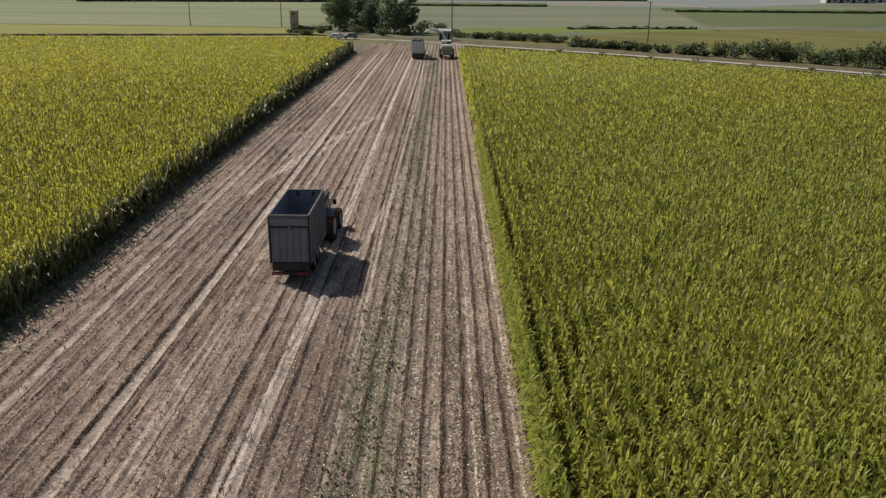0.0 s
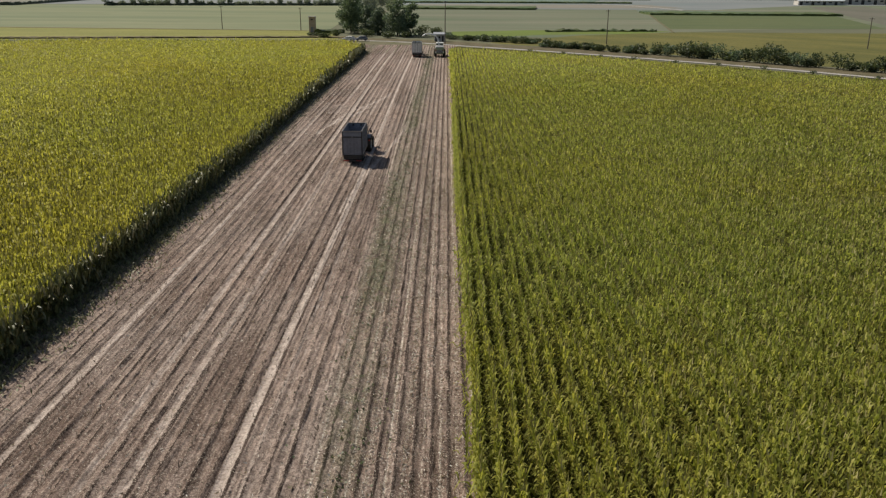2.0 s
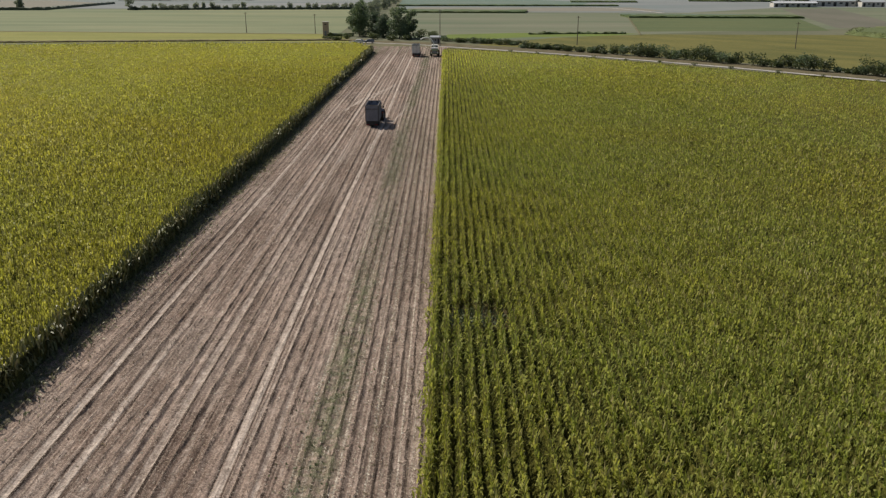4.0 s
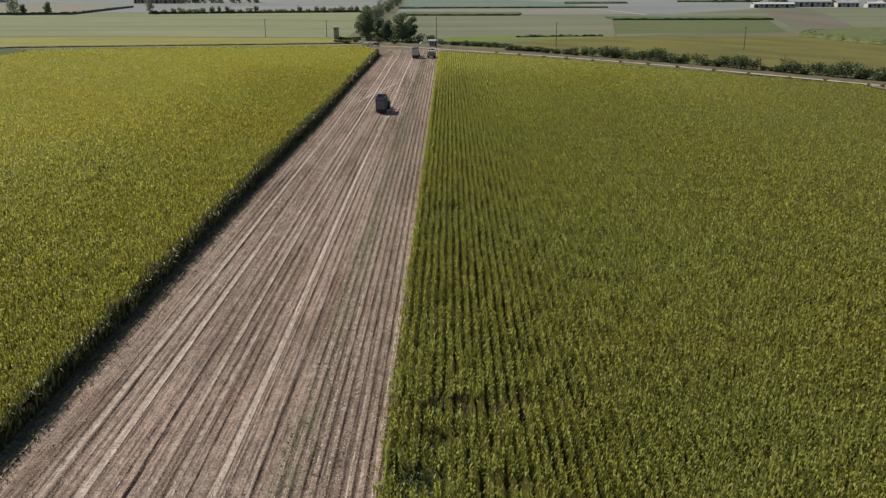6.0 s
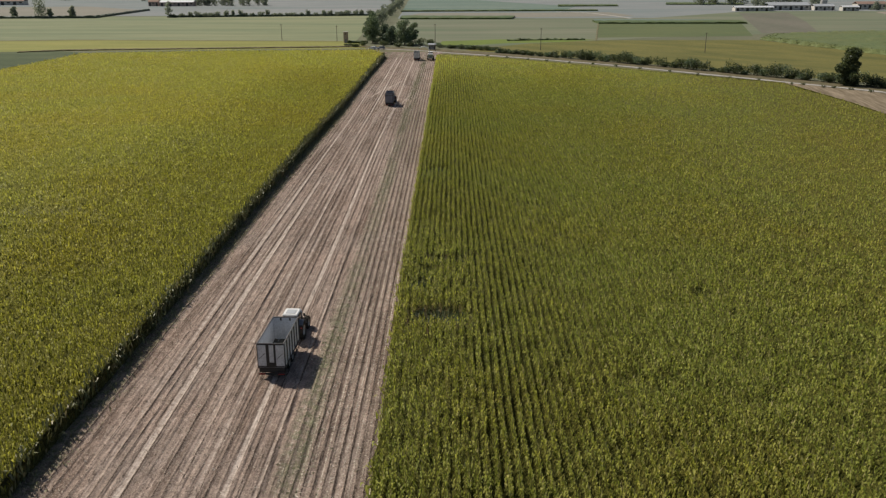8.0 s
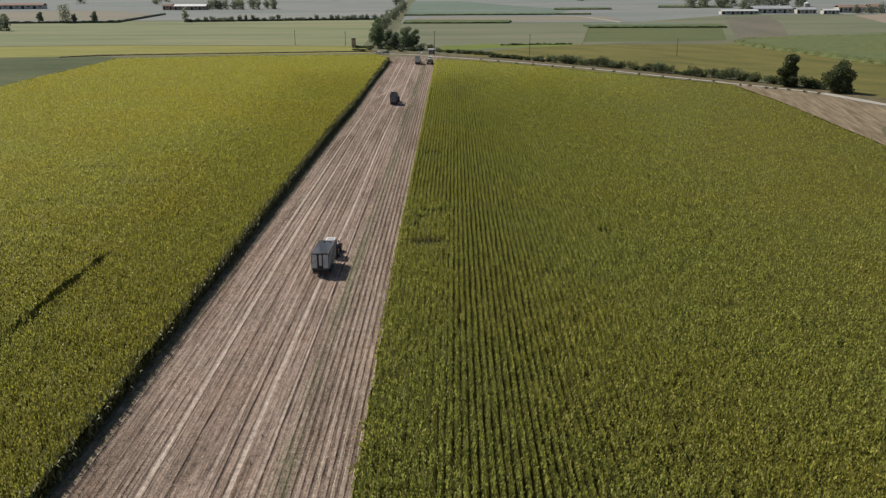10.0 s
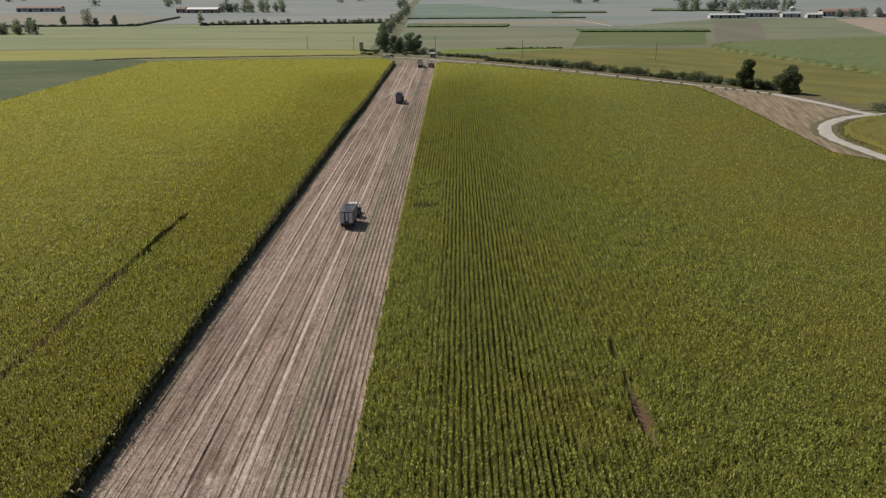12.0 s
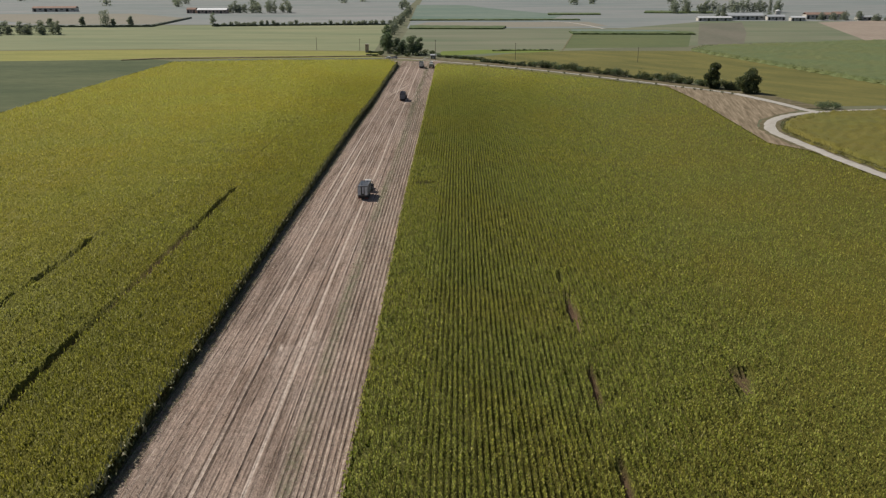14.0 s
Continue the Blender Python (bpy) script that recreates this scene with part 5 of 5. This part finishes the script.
silage_trailer(pose(-8.3, 40.0, 0.06), 5.6, 2.1, 1.15, 3.66, M_steel, M_steel_in, "empty dark steel silage trailer with a ribbed tailgate", 8, "dark")
tractor(pose(-8.1, 40.0 + 5.6 + 1.95, 0.06, 0, 0, -3), M_blue, M_black, "dark tractor coupled to the steel trailer")
silage_trailer(pose(-7.35, -125.0, 0.06, 0, 0, -2), 6.2, 2.45, 1.1, 3.4, M_grey, M_grey, "grey silage trailer with pale gate panels, empty but for crumbs", 6, "panel", 0.09)
tractor(pose(-7.05, -125.0 + 6.2 + 2.6, 0.06, 0, 0, -3), M_blue, M_white, "white-roofed tractor coupled to the grey trailer")
silage_trailer(pose(-5.8, 169.6, 0.06), 5.6, 2.3, 1.1, 3.7, M_white, M_grey, "pale silage trailer with a slatted gate, half full", 6, "slat", 1.3)
tractor(pose(-5.8, 169.6 + 5.6 + 2.7, 0.06), M_orange, M_white, "orange tractor coupled to the pale trailer")
harvester(pose(0.1, 170.2, 0.06))
car(pose(-29.5, 225.5, 0.24, 0, 0, 70), M_white, "white hatchback parked by the track")
car(pose(-25.6, 226.8, 0.24, 0, 0, 100), M_steel, "dark hatchback parked by the track")


# ---- trees and bushes ----
def crown(rng, lumps, n, size):
    """Many small leaf sprays over a set of lumps, thicker towards their outsides."""
    lumps = np.array(lumps)
    vol = lumps[:, 3] * lumps[:, 4] * lumps[:, 5]
    pick = rng.choice(len(lumps), n, p=vol / vol.sum())
    d = rng.normal(0, 1, (n, 3))
    d /= np.linalg.norm(d, axis=1)[:, None]
    rad = rng.uniform(0.25, 1.06, n) ** 0.6
    C = lumps[pick, :3] + d * rad[:, None] * lumps[pick, 3:6]
    C[:, 2] = np.maximum(C[:, 2], 0.15)
    u = rng.normal(0, 1, (n, 3))
    u /= np.linalg.norm(u, axis=1)[:, None]
    w = np.cross(u, rng.normal(0, 1, (n, 3)))
    w /= np.linalg.norm(w, axis=1)[:, None]
    s = size * rng.uniform(0.6, 1.4, n)
    V = np.stack([C - u * s[:, None], C + w * (0.45 * s)[:, None], C + u * s[:, None], C - w * (0.45 * s)[:, None]], 1)
    T = np.array([[0, 1, 2], [0, 2, 3]])[None] + 4 * np.arange(n)[:, None, None]
    return V, T


def tree(name, x, y, h, w, seed, leaf, label, n=1500, size=0.3, stem=0.22, group="", category="tree", slim=False, fat=1.0):
    rng = np.random.default_rng(seed)
    t = thing(name, pose(x, y, 0.02), label, category, group)
    bm = bmesh.new()
    lean = rng.normal(0, 0.03 * h, 2)
    fork = Vector((lean[0], lean[1], h * (stem + 0.12)))
    r = 0.022 * h + 0.03
    rod(bm, (0, 0, 0), fork, r, r * 0.7, 7)
    lumps = []
    k = 9 if not slim else 6
    for j in range(k):
        a = 2.4 * j + rng.uniform(-0.4, 0.4)
        hz = h * (stem + (0.93 - stem) * (j + 0.6) / k)
        spread = w * 0.5 * (0.62 if not slim else 0.25) * math.sin(math.pi * (0.18 + 0.75 * (j + 0.5) / k)) * rng.uniform(0.75, 1.2)
        c = Vector((lean[0] + spread * math.cos(a), lean[1] + spread * math.sin(a), hz))
        rod(bm, fork.lerp(Vector((lean[0], lean[1], hz * 0.8)), 0.4), c, r * 0.35, r * 0.1, 5)
        rr = w * fat * (0.22 if not slim else 0.3) * rng.uniform(0.8, 1.25)
        lumps.append((*c, rr, rr * rng.uniform(0.85, 1.15), rr * rng.uniform(0.7, 0.95) * (1.6 if slim else 1)))
    lumps.append((lean[0], lean[1], h * (stem + 0.38), w * 0.27, w * 0.27, h * 0.22))
    part("trunk", bm, M_bark, t)
    V, T = crown(rng, lumps, int(n * 0.75), size * 1.1)
    np_part("crown", V, T, leaf, t)
    return t


def bush(x, y, h, w, seed, leaf, label, n=350, size=0.22, group="", name="bush"):
    rng = np.random.default_rng(seed)
    t = thing(name, pose(x, y, 0.02), label, "bush", group)
    bm = bmesh.new()
    lumps = []
    for j in range(5):
        a = 1.257 * j + rng.uniform(-0.5, 0.5)
        s = w * 0.27 * rng.uniform(0.6, 1.2)
        c = Vector((s * math.cos(a), s * math.sin(a), h * rng.uniform(0.4, 0.68)))
        rod(bm, (c.x * 0.2, c.y * 0.2, 0), c, 0.05, 0.02, 5)
        lumps.append((*c, w * 0.24, w * 0.24, h * 0.36))
    lumps.append((0, 0, h * 0.4, w * 0.3, w * 0.3, h * 0.42))
    part("stem_cluster", bm, M_bark, t)
    V, T = crown(rng, lumps, n, size)
    np_part("crown", V, T, leaf, t)
    return t


tree("tree", -33.2, 266.0, 13.2, 10.0, 31, M_leaf_mid, "dark dense broadleaf tree by the track", 6500, 0.32, 0.06)
tree("tree", -27.5, 270.0, 9.5, 7.5, 32, M_leaf_pale, "pale grey-green willow by the ditch", 4500, 0.32, 0.04)
tree("tree", -23.0, 259.0, 9.0, 8.0, 33, M_leaf_pale, "rounded broadleaf tree by the ditch", 4500, 0.32, 0.04)
tree("tree", -15.5, 254.0, 12.8, 10.5, 34, M_leaf_mid, "tall dark broadleaf tree by the headland", 6500, 0.32, 0.06)
tree("tree", -10.8, 258.5, 11.0, 8.0, 35, M_leaf_mid, "leafy tree beside the taller one", 4500, 0.32, 0.05)
tree("tree", 139.0, 83.5, 11.8, 7.4, 36, M_leaf_dark, "upright dark tree beside the gravel track", 9000, 0.34, 0.02, fat=1.3)
tree("tree", 151.0, 68.0, 10.6, 10.0, 37, M_leaf_dark, "round dark tree beside the gravel track", 9000, 0.36, 0.03, fat=1.4)
bush(166.5, 20.5, 3.8, 9.0, 38, M_leaf_mid, "broad green bush at the road junction", 900, 0.26)
bush(172.0, 22.0, 2.6, 6.0, 39, M_leaf_mid, "low green bush at the road junction", 500, 0.26)
rng = np.random.default_rng(40)
for k in range(16):
    s = k / 15
    tree("tree", -39 - 12 * s + rng.uniform(-4, 4), 285 + 480 * s ** 1.2 + rng.uniform(-5, 5), rng.uniform(8, 13), rng.uniform(7, 10), 400 + k,
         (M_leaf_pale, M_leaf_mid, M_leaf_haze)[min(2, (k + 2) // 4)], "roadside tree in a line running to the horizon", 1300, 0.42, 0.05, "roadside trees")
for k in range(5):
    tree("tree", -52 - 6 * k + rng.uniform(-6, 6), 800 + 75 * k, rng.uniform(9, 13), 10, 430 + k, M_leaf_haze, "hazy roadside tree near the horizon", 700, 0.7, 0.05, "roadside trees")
for x, y, h, w in ((-6.5, 248, 4.2, 5.5), (-2, 251, 3.2, 5), (-18, 241, 2.6, 5), (-26, 250, 2.8, 6), (-37, 252, 2.2, 5), (-40, 243, 1.6, 5), (-44, 247, 1.5, 5), (-12, 246, 2.2, 5)):
    bush(x, y, h, w, int(500 + x * 3 + y), M_leaf_dark, "scrubby bush at the edge of the headland", 1000, 0.22, "headland bushes")
for k in range(17):
    s = k / 16
    bush(3 + 26 * s + rng.uniform(-1, 1), 240 - 20 * s + rng.uniform(-2.5, 2.5), rng.uniform(1.1, 2.4), rng.uniform(3.5, 5.5), 560 + k, M_leaf_dark if k % 3 else M_leaf_mid, "low scrubby bush behind the headland", 700, 0.22, "headland bushes")
for k in range(104):
    s = k / 103
    x = float(np.interp(s, [0, .15, .4, .7, 1.0], [27, 43, 72, 112, 146])) + 3.8 + rng.uniform(-1.2, 1.2)
    y = float(np.interp(s, [0, .15, .4, .7, 1.0], [205, 190, 161, 115, 74])) + 2.2 + rng.uniform(-1.2, 1.2)
    if k in (9, 10, 17, 27, 28, 39, 52, 53, 66, 76, 88):
        continue
    h = rng.uniform(1.0, 2.6) if s < 0.2 else rng.uniform(1.3, 4.9)
    if k in (32, 33, 44, 45, 46, 61, 62, 70, 80, 81):
        h = rng.uniform(4.6, 6.0)
    bush(x, y, h, h * rng.uniform(0.9, 1.3) + 1.6, 600 + k, M_leaf_mid if k % 4 == 1 else M_leaf_dark, "dense bush in the hedge along the track", 480, 0.28, "hedge bushes")
for k in range(19):
    s = k / 18
    x = float(np.interp(s, [0, .33, .66, 1.0], [27, 76, 124, 144])) - 1.9
    y = float(np.interp(s, [0, .33, .66, 1.0], [192, 146.5, 90.5, 66])) - 1.5
    bush(x + rng.uniform(-.5, .5), y + rng.uniform(-2, 2), rng.uniform(0.7, 1.1), rng.uniform(1.6, 2.4), 700 + k, M_leaf_dark, "low dark weed clump at the track edge", 90, 0.16, "weed clumps", "weed_clump")
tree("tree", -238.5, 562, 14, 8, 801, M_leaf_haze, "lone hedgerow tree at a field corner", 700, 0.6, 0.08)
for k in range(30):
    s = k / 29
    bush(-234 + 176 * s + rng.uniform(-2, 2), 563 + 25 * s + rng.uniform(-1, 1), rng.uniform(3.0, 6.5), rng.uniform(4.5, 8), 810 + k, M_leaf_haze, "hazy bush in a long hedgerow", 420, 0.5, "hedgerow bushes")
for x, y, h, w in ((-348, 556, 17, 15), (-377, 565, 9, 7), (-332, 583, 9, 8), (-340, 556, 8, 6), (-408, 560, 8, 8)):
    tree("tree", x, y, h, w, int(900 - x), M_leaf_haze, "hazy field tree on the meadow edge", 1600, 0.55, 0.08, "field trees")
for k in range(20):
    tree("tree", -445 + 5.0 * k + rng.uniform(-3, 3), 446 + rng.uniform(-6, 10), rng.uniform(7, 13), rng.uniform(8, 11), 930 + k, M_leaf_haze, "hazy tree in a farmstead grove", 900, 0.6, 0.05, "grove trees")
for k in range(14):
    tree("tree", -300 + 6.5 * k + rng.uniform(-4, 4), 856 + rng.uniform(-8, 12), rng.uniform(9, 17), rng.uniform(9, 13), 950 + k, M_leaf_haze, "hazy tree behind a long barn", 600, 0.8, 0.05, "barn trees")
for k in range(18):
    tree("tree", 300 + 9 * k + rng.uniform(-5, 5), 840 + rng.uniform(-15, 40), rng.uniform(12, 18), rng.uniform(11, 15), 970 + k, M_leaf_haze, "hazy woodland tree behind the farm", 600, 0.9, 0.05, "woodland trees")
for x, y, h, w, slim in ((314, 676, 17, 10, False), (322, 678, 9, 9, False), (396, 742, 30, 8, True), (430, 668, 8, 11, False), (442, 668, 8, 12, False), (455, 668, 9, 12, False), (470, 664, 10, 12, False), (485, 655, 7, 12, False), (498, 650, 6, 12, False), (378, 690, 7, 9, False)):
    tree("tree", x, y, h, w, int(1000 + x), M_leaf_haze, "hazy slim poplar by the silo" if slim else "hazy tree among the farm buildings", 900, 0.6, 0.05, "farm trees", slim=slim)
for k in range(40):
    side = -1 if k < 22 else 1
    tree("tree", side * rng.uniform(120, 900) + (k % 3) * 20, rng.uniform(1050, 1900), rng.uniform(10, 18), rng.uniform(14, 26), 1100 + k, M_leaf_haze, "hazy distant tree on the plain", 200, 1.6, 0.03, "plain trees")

# ---- standing crops farther off ----
lush_block = crop("maize_block", [(181.5, 284), (232.5, 82), (300, 25), (760, 60), (760, 430), (353, 367), (200, 314)], 1.5, M_far_lush, "lush green maize block behind the olive field", canopy=2.4)
bend_block = crop("maize_block", [(169.5, -400), (155.5, -260), (145.5, -160), (138.5, -96), (135.4, -74), (132.9, -50), (131.6, -36), (133.6, -25), (139.2, -13), (150, -1), (163.5, 6), (184, 10.5), (340, 32), (340, -400)], 1.6, M_far_yellow, "yellowing maize inside the road bend", 2.0, 0.4, 1.6)
crop("maize_block", [(-33, 518), (59, 514), (64, 551), (-34, 560)], 1.15, M_far_corn, "hazy narrow strip of standing maize")
crop("maize_block", [(-41, 662), (155, 668), (155, 684), (-41, 680)], 1.15, M_far_corn, "hazy narrow strip of standing maize")
crop("maize_block", [(118, 444), (226, 440), (229, 466), (118, 472)], 1.15, M_far_corn, "hazy narrow strip of standing maize")
crop("maize_block", [(130, 788), (198, 790), (203, 826), (134, 826)], 1.15, M_far_corn, "hazy narrow strip of standing maize")
crop("maize_block", [(263, 836), (352, 826), (363, 866), (277, 890)], 1.15, M_far_corn, "hazy narrow strip of standing maize")
crop("hedge", [(40, 281), (60, 285), (84, 286), (84, 289), (60, 288), (40, 284)], 0.7, M_hedge, "low dark hedge between stubble and crop", 1.2, 0.5)
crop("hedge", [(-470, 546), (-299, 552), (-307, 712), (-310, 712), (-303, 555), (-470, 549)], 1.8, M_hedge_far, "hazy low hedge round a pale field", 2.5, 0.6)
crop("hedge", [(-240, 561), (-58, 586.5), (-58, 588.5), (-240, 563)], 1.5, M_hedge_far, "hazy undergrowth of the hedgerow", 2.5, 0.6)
crop("ditch_bank", [(-200, 215), (-182, 224), (-105, 234), (-40, 242), (-27, 238), (-26, 242), (-40, 246), (-105, 239), (-182, 229), (-200, 219)], 0.45, M_ditch, "brown weedy ditch bank behind the maize", 1.4, 0.12)
crop("hedge", [(-47, 268), (-36, 267), (-36, 269.5), (-47, 271)], 1.2, M_hedge, "low dark hedge by the brick tower", 1.2, 0.4)


def block_leaves(ob, line, per_m, depth, height, size, leaf, seed, label):
    """Loose leaves along the open side of a standing crop."""
    rng = np.random.default_rng(seed)
    P = []
    for (x0, y0), (x1, y1) in zip(line, line[1:]):
        L = math.hypot(x1 - x0, y1 - y0)
        n = int(L * per_m)
        t, o = rng.uniform(0, 1, n), depth * rng.uniform(-0.15, 1, n)
        P.append(np.stack([x0 + (x1 - x0) * t - (y1 - y0) / L * o, y0 + (y1 - y0) * t + (x1 - x0) / L * o], 1))
    P = np.concatenate(P)
    n = len(P)
    blades(P, np.ones(n), rng.uniform(0.35, 1.0, n) * height, rng, np.full(n, size), leaf, "edge_leaves", ob, label, 0.6, True)


block_leaves(bend_block, [(340, 32), (184, 10.5), (163.5, 6), (150, -1), (139.2, -13), (133.6, -25), (131.6, -36), (132.9, -50), (138.5, -96), (145.5, -160)][::-1], 22, -6.0, 1.6, 1.5, M_far_yellow, 71, "yellowing leaves along the road bend")
block_leaves(bend_block, [(184, 10.5), (163.5, 6), (150, -1), (139.2, -13), (133.6, -25), (131.6, -36), (132.9, -50), (138.5, -96), (145.5, -160)][::-1], 40, 1.7, 0.9, 1.2, M_lower, 73, "withered lower leaves along the road")
block_leaves(lush_block, [(300, 25), (232.5, 82), (181.5, 284), (200, 314)], 30, -6.0, 1.6, 1.5, M_far_lush, 72, "green leaves along the edge of the block")


# ---- poles and buildings ----
def pole(x, y, h):
    t = thing("utility_pole", pose(x, y, 0), "weathered wooden utility pole with a short crossarm", "utility pole", "utility poles")
    bm = bmesh.new()
    rod(bm, (0, 0, 0), (0, 0, h), 0.17, 0.11, 8)
    part("post", bm, M_wood, t)
    part("crossarm", boxes(((0, 0, h - 0.45), (1.5, 0.1, 0.12))), M_wood, t)
    for sx in (-0.65, 0.0, 0.65):
        bm = bmesh.new()
        rod(bm, (sx, 0, h - 0.39), (sx, 0, h - 0.18), 0.05, 0.035, 6)
        part("insulator", bm, M_concrete, t)
    return t


for x, y, h in ((-86.5, 289, 9.0), (-54.7, 284, 8.5), (1.4, 213.5, 13.0), (52.4, 221, 10.5), (127.6, 206, 9.2)):
    pole(x, y, h)

tower = thing("transformer_tower", pose(-48.2, 271.5, 0), "small brick transformer tower with a pale flat roof", "tower")
wall_t = part("wall", boxes(((0, 0, 2.8), (2.3, 2.3, 5.6)), bevel=0.03), M_brick, tower)
part("roof", boxes(((0, 0, 5.72), (2.8, 2.8, 0.22)), bevel=0.04), M_concrete, tower)
part("door", boxes(((0, -1.17, 1.05), (0.9, 0.06, 2.0))), M_steel, wall_t)
part("vent", boxes(((0, -1.17, 4.7), (0.8, 0.06, 0.5))), M_black, wall_t)


def shed(name, x, y, w, d, h, ridge, roof, wall, label, rz=0, bays=5):
    """A long gabled farm building whose ridge runs along its own x."""
    t = thing(name, pose(x, y, 0.02, 0, 0, rz), label, "farm building", "farm buildings")
    body = part("wall", boxes(((0, 0, h / 2), (w, d, h)), bevel=0.02), wall, t)
    bm = bmesh.new()
    pts = [(-d / 2 - 0.5, h - 0.1), (0, h + ridge), (d / 2 + 0.5, h - 0.1), (d / 2 + 0.5, h + 0.1), (0, h + ridge + 0.22), (-d / 2 - 0.5, h + 0.1)]
    a = [bm.verts.new((-w / 2 - 0.4, q, z)) for q, z in pts]
    b = [bm.verts.new((w / 2 + 0.4, q, z)) for q, z in pts]
    bm.faces.new(a)
    bm.faces.new(b[::-1])
    for k in range(6):
        bm.faces.new((a[k], b[k], b[(k + 1) % 6], a[(k + 1) % 6]))
    part("roof", bm, roof, t)
    for k in range(bays):
        q = -w / 2 + w * (k + 0.5) / bays
        part("window" if k % 2 else "door", boxes(((q, -d / 2 - 0.03, h * (0.62 if k % 2 else 0.42)), (w / bays * 0.5, 0.08, h * (0.3 if k % 2 else 0.8))), bevel=0.01), M_black, body)
    return t


shed("pump_shed", -0.4, 226.5, 3.2, 2.8, 2.4, 0.4, M_roof_grey, M_concrete, "small grey shed with a grey roof at the headland", 0, 3)
shed("barn", 305, 659, 38, 9, 3.4, 1.2, M_roof_pale, M_wall_pale, "long low white farm shed", 2, 8)
shed("barn", 346, 684, 42, 16, 4.6, 2.6, M_roof_grey, M_wall_pale, "long grey-roofed barn with pale walls", 0, 8)
shed("barn", 378, 672, 20, 12, 4.0, 1.8, M_roof_grey, M_wall_pale, "grey-roofed barn beside the silo", 0, 5)
shed("barn", 398, 657, 16, 8, 3.6, 1.2, M_roof_pale, M_wall_pale, "white farm shed with a low roof", 0, 4)
shed("farmhouse", 434, 692, 30, 11, 5.2, 2.2, M_roof_red, M_wall_pale, "farmhouse range with a clay tile roof", 4, 6)
shed("farmhouse", 456, 686, 14, 10, 6.0, 2.4, M_roof_red, M_wall_pale, "tall farmhouse with a clay tile roof", -8, 4)
shed("barn", 482, 668, 26, 9, 3.6, 1.4, M_roof_grey, M_wall_pale, "grey-roofed shed behind the trees", 0, 5)
shed("barn", -318, 843, 40, 13, 4.6, 2.0, M_roof_pale, M_brick, "long barn with a bright pale roof", 0, 8)
shed("barn", -348, 848, 12, 10, 5.0, 2.0, M_roof_red, M_brick, "small brick barn with a red roof", 0, 3)
shed("barn", -402, 434, 12, 8, 3.4, 1.6, M_roof_pale, M_wall_pale, "pale farm shed beside a grove", 0, 3)
shed("barn", -560, 900, 60, 14, 5.0, 2.0, M_roof_red, M_wall_pale, "distant farm range with a haze-tinted red roof", 4, 8)
silo = thing("silo", pose(391, 700, 0.02), "pale upright farm silo", "silo")
bm = bmesh.new()
rod(bm, (0, 0, 0), (0, 0, 9), 3.2, seg=18)
part("drum", bm, M_concrete, silo)
bm = bmesh.new()
rod(bm, (0, 0, 9), (0, 0, 10.6), 3.3, 0.5, 18)
part("cap", bm, M_roof_pale, silo)
culvert = thing("culvert", pose(181, 10.2, 0.02, 0, 0, 12), "concrete culvert head with a dark opening by the road", "culvert")
part("headwall", boxes(((0, 0, 0.45), (9, 0.6, 0.9)), ((-4.6, -0.6, 0.4), (0.5, 1.6, 0.8)), ((4.6, -0.6, 0.4), (0.5, 1.6, 0.8)), bevel=0.04), M_concrete, culvert)
part("opening", boxes(((0, -0.32, 0.35), (6, 0.06, 0.6))), M_black, culvert)


# ---- single maize plants along the cut edge ----
def plant_mesh(seed):
    rng = np.random.default_rng(seed)
    V, T = [], []

    def add(verts, tris):
        base = sum(len(v) for v in V)
        V.append(np.array(verts))
        T.append(np.array(tris) + base)

    h = rng.uniform(2.0, 2.35)
    add([(0.018, 0, 0), (-0.009, 0.016, 0), (-0.009, -0.016, 0), (0, 0, h)], [(0, 1, 3), (1, 2, 3), (2, 0, 3)])
    for j in range(11):
        a = math.pi * j + rng.normal(0, 0.6)
        z = 0.35 + (h - 0.5) * j / 11
        L = rng.uniform(0.5, 0.8)
        d, s = np.array([math.cos(a), math.sin(a), 0]), np.array([-math.sin(a), math.cos(a), 0])
        b = np.array([0, 0, z])
        mid = b + d * 0.4 * L + np.array([0, 0, 0.34 * L])
        tip = b + d * 0.85 * L + np.array([0, 0, rng.uniform(-0.1, 0.35) * L])
        add([b - s * 0.025, b + s * 0.025, mid - s * 0.045, mid + s * 0.045, tip], [(0, 1, 3), (0, 3, 2), (2, 3, 4)])
    for j in range(4):
        a = 1.57 * j
        add([(0, 0.008, h - 0.1), (0, -0.008, h - 0.1), (0.14 * math.cos(a), 0.14 * math.sin(a), h + 0.2)], [(0, 1, 2)])
    return tri_mesh("maize_plant", np.concatenate(V), np.concatenate(T), M_corn_r)


plants = [plant_mesh(50 + k) for k in range(6)]
rng = np.random.default_rng(60)
for k in range(290):
    ob = new("maize_plant", plants[k % 6])
    ob.parent = field_right
    ob.location = (RIGHT_EDGE - 0.12 + 0.05 * rng.normal(), 19 + 0.2 * k + 0.03 * rng.normal(), 0.02)
    ob.rotation_euler = (0, 0, rng.uniform(0, 6.28))
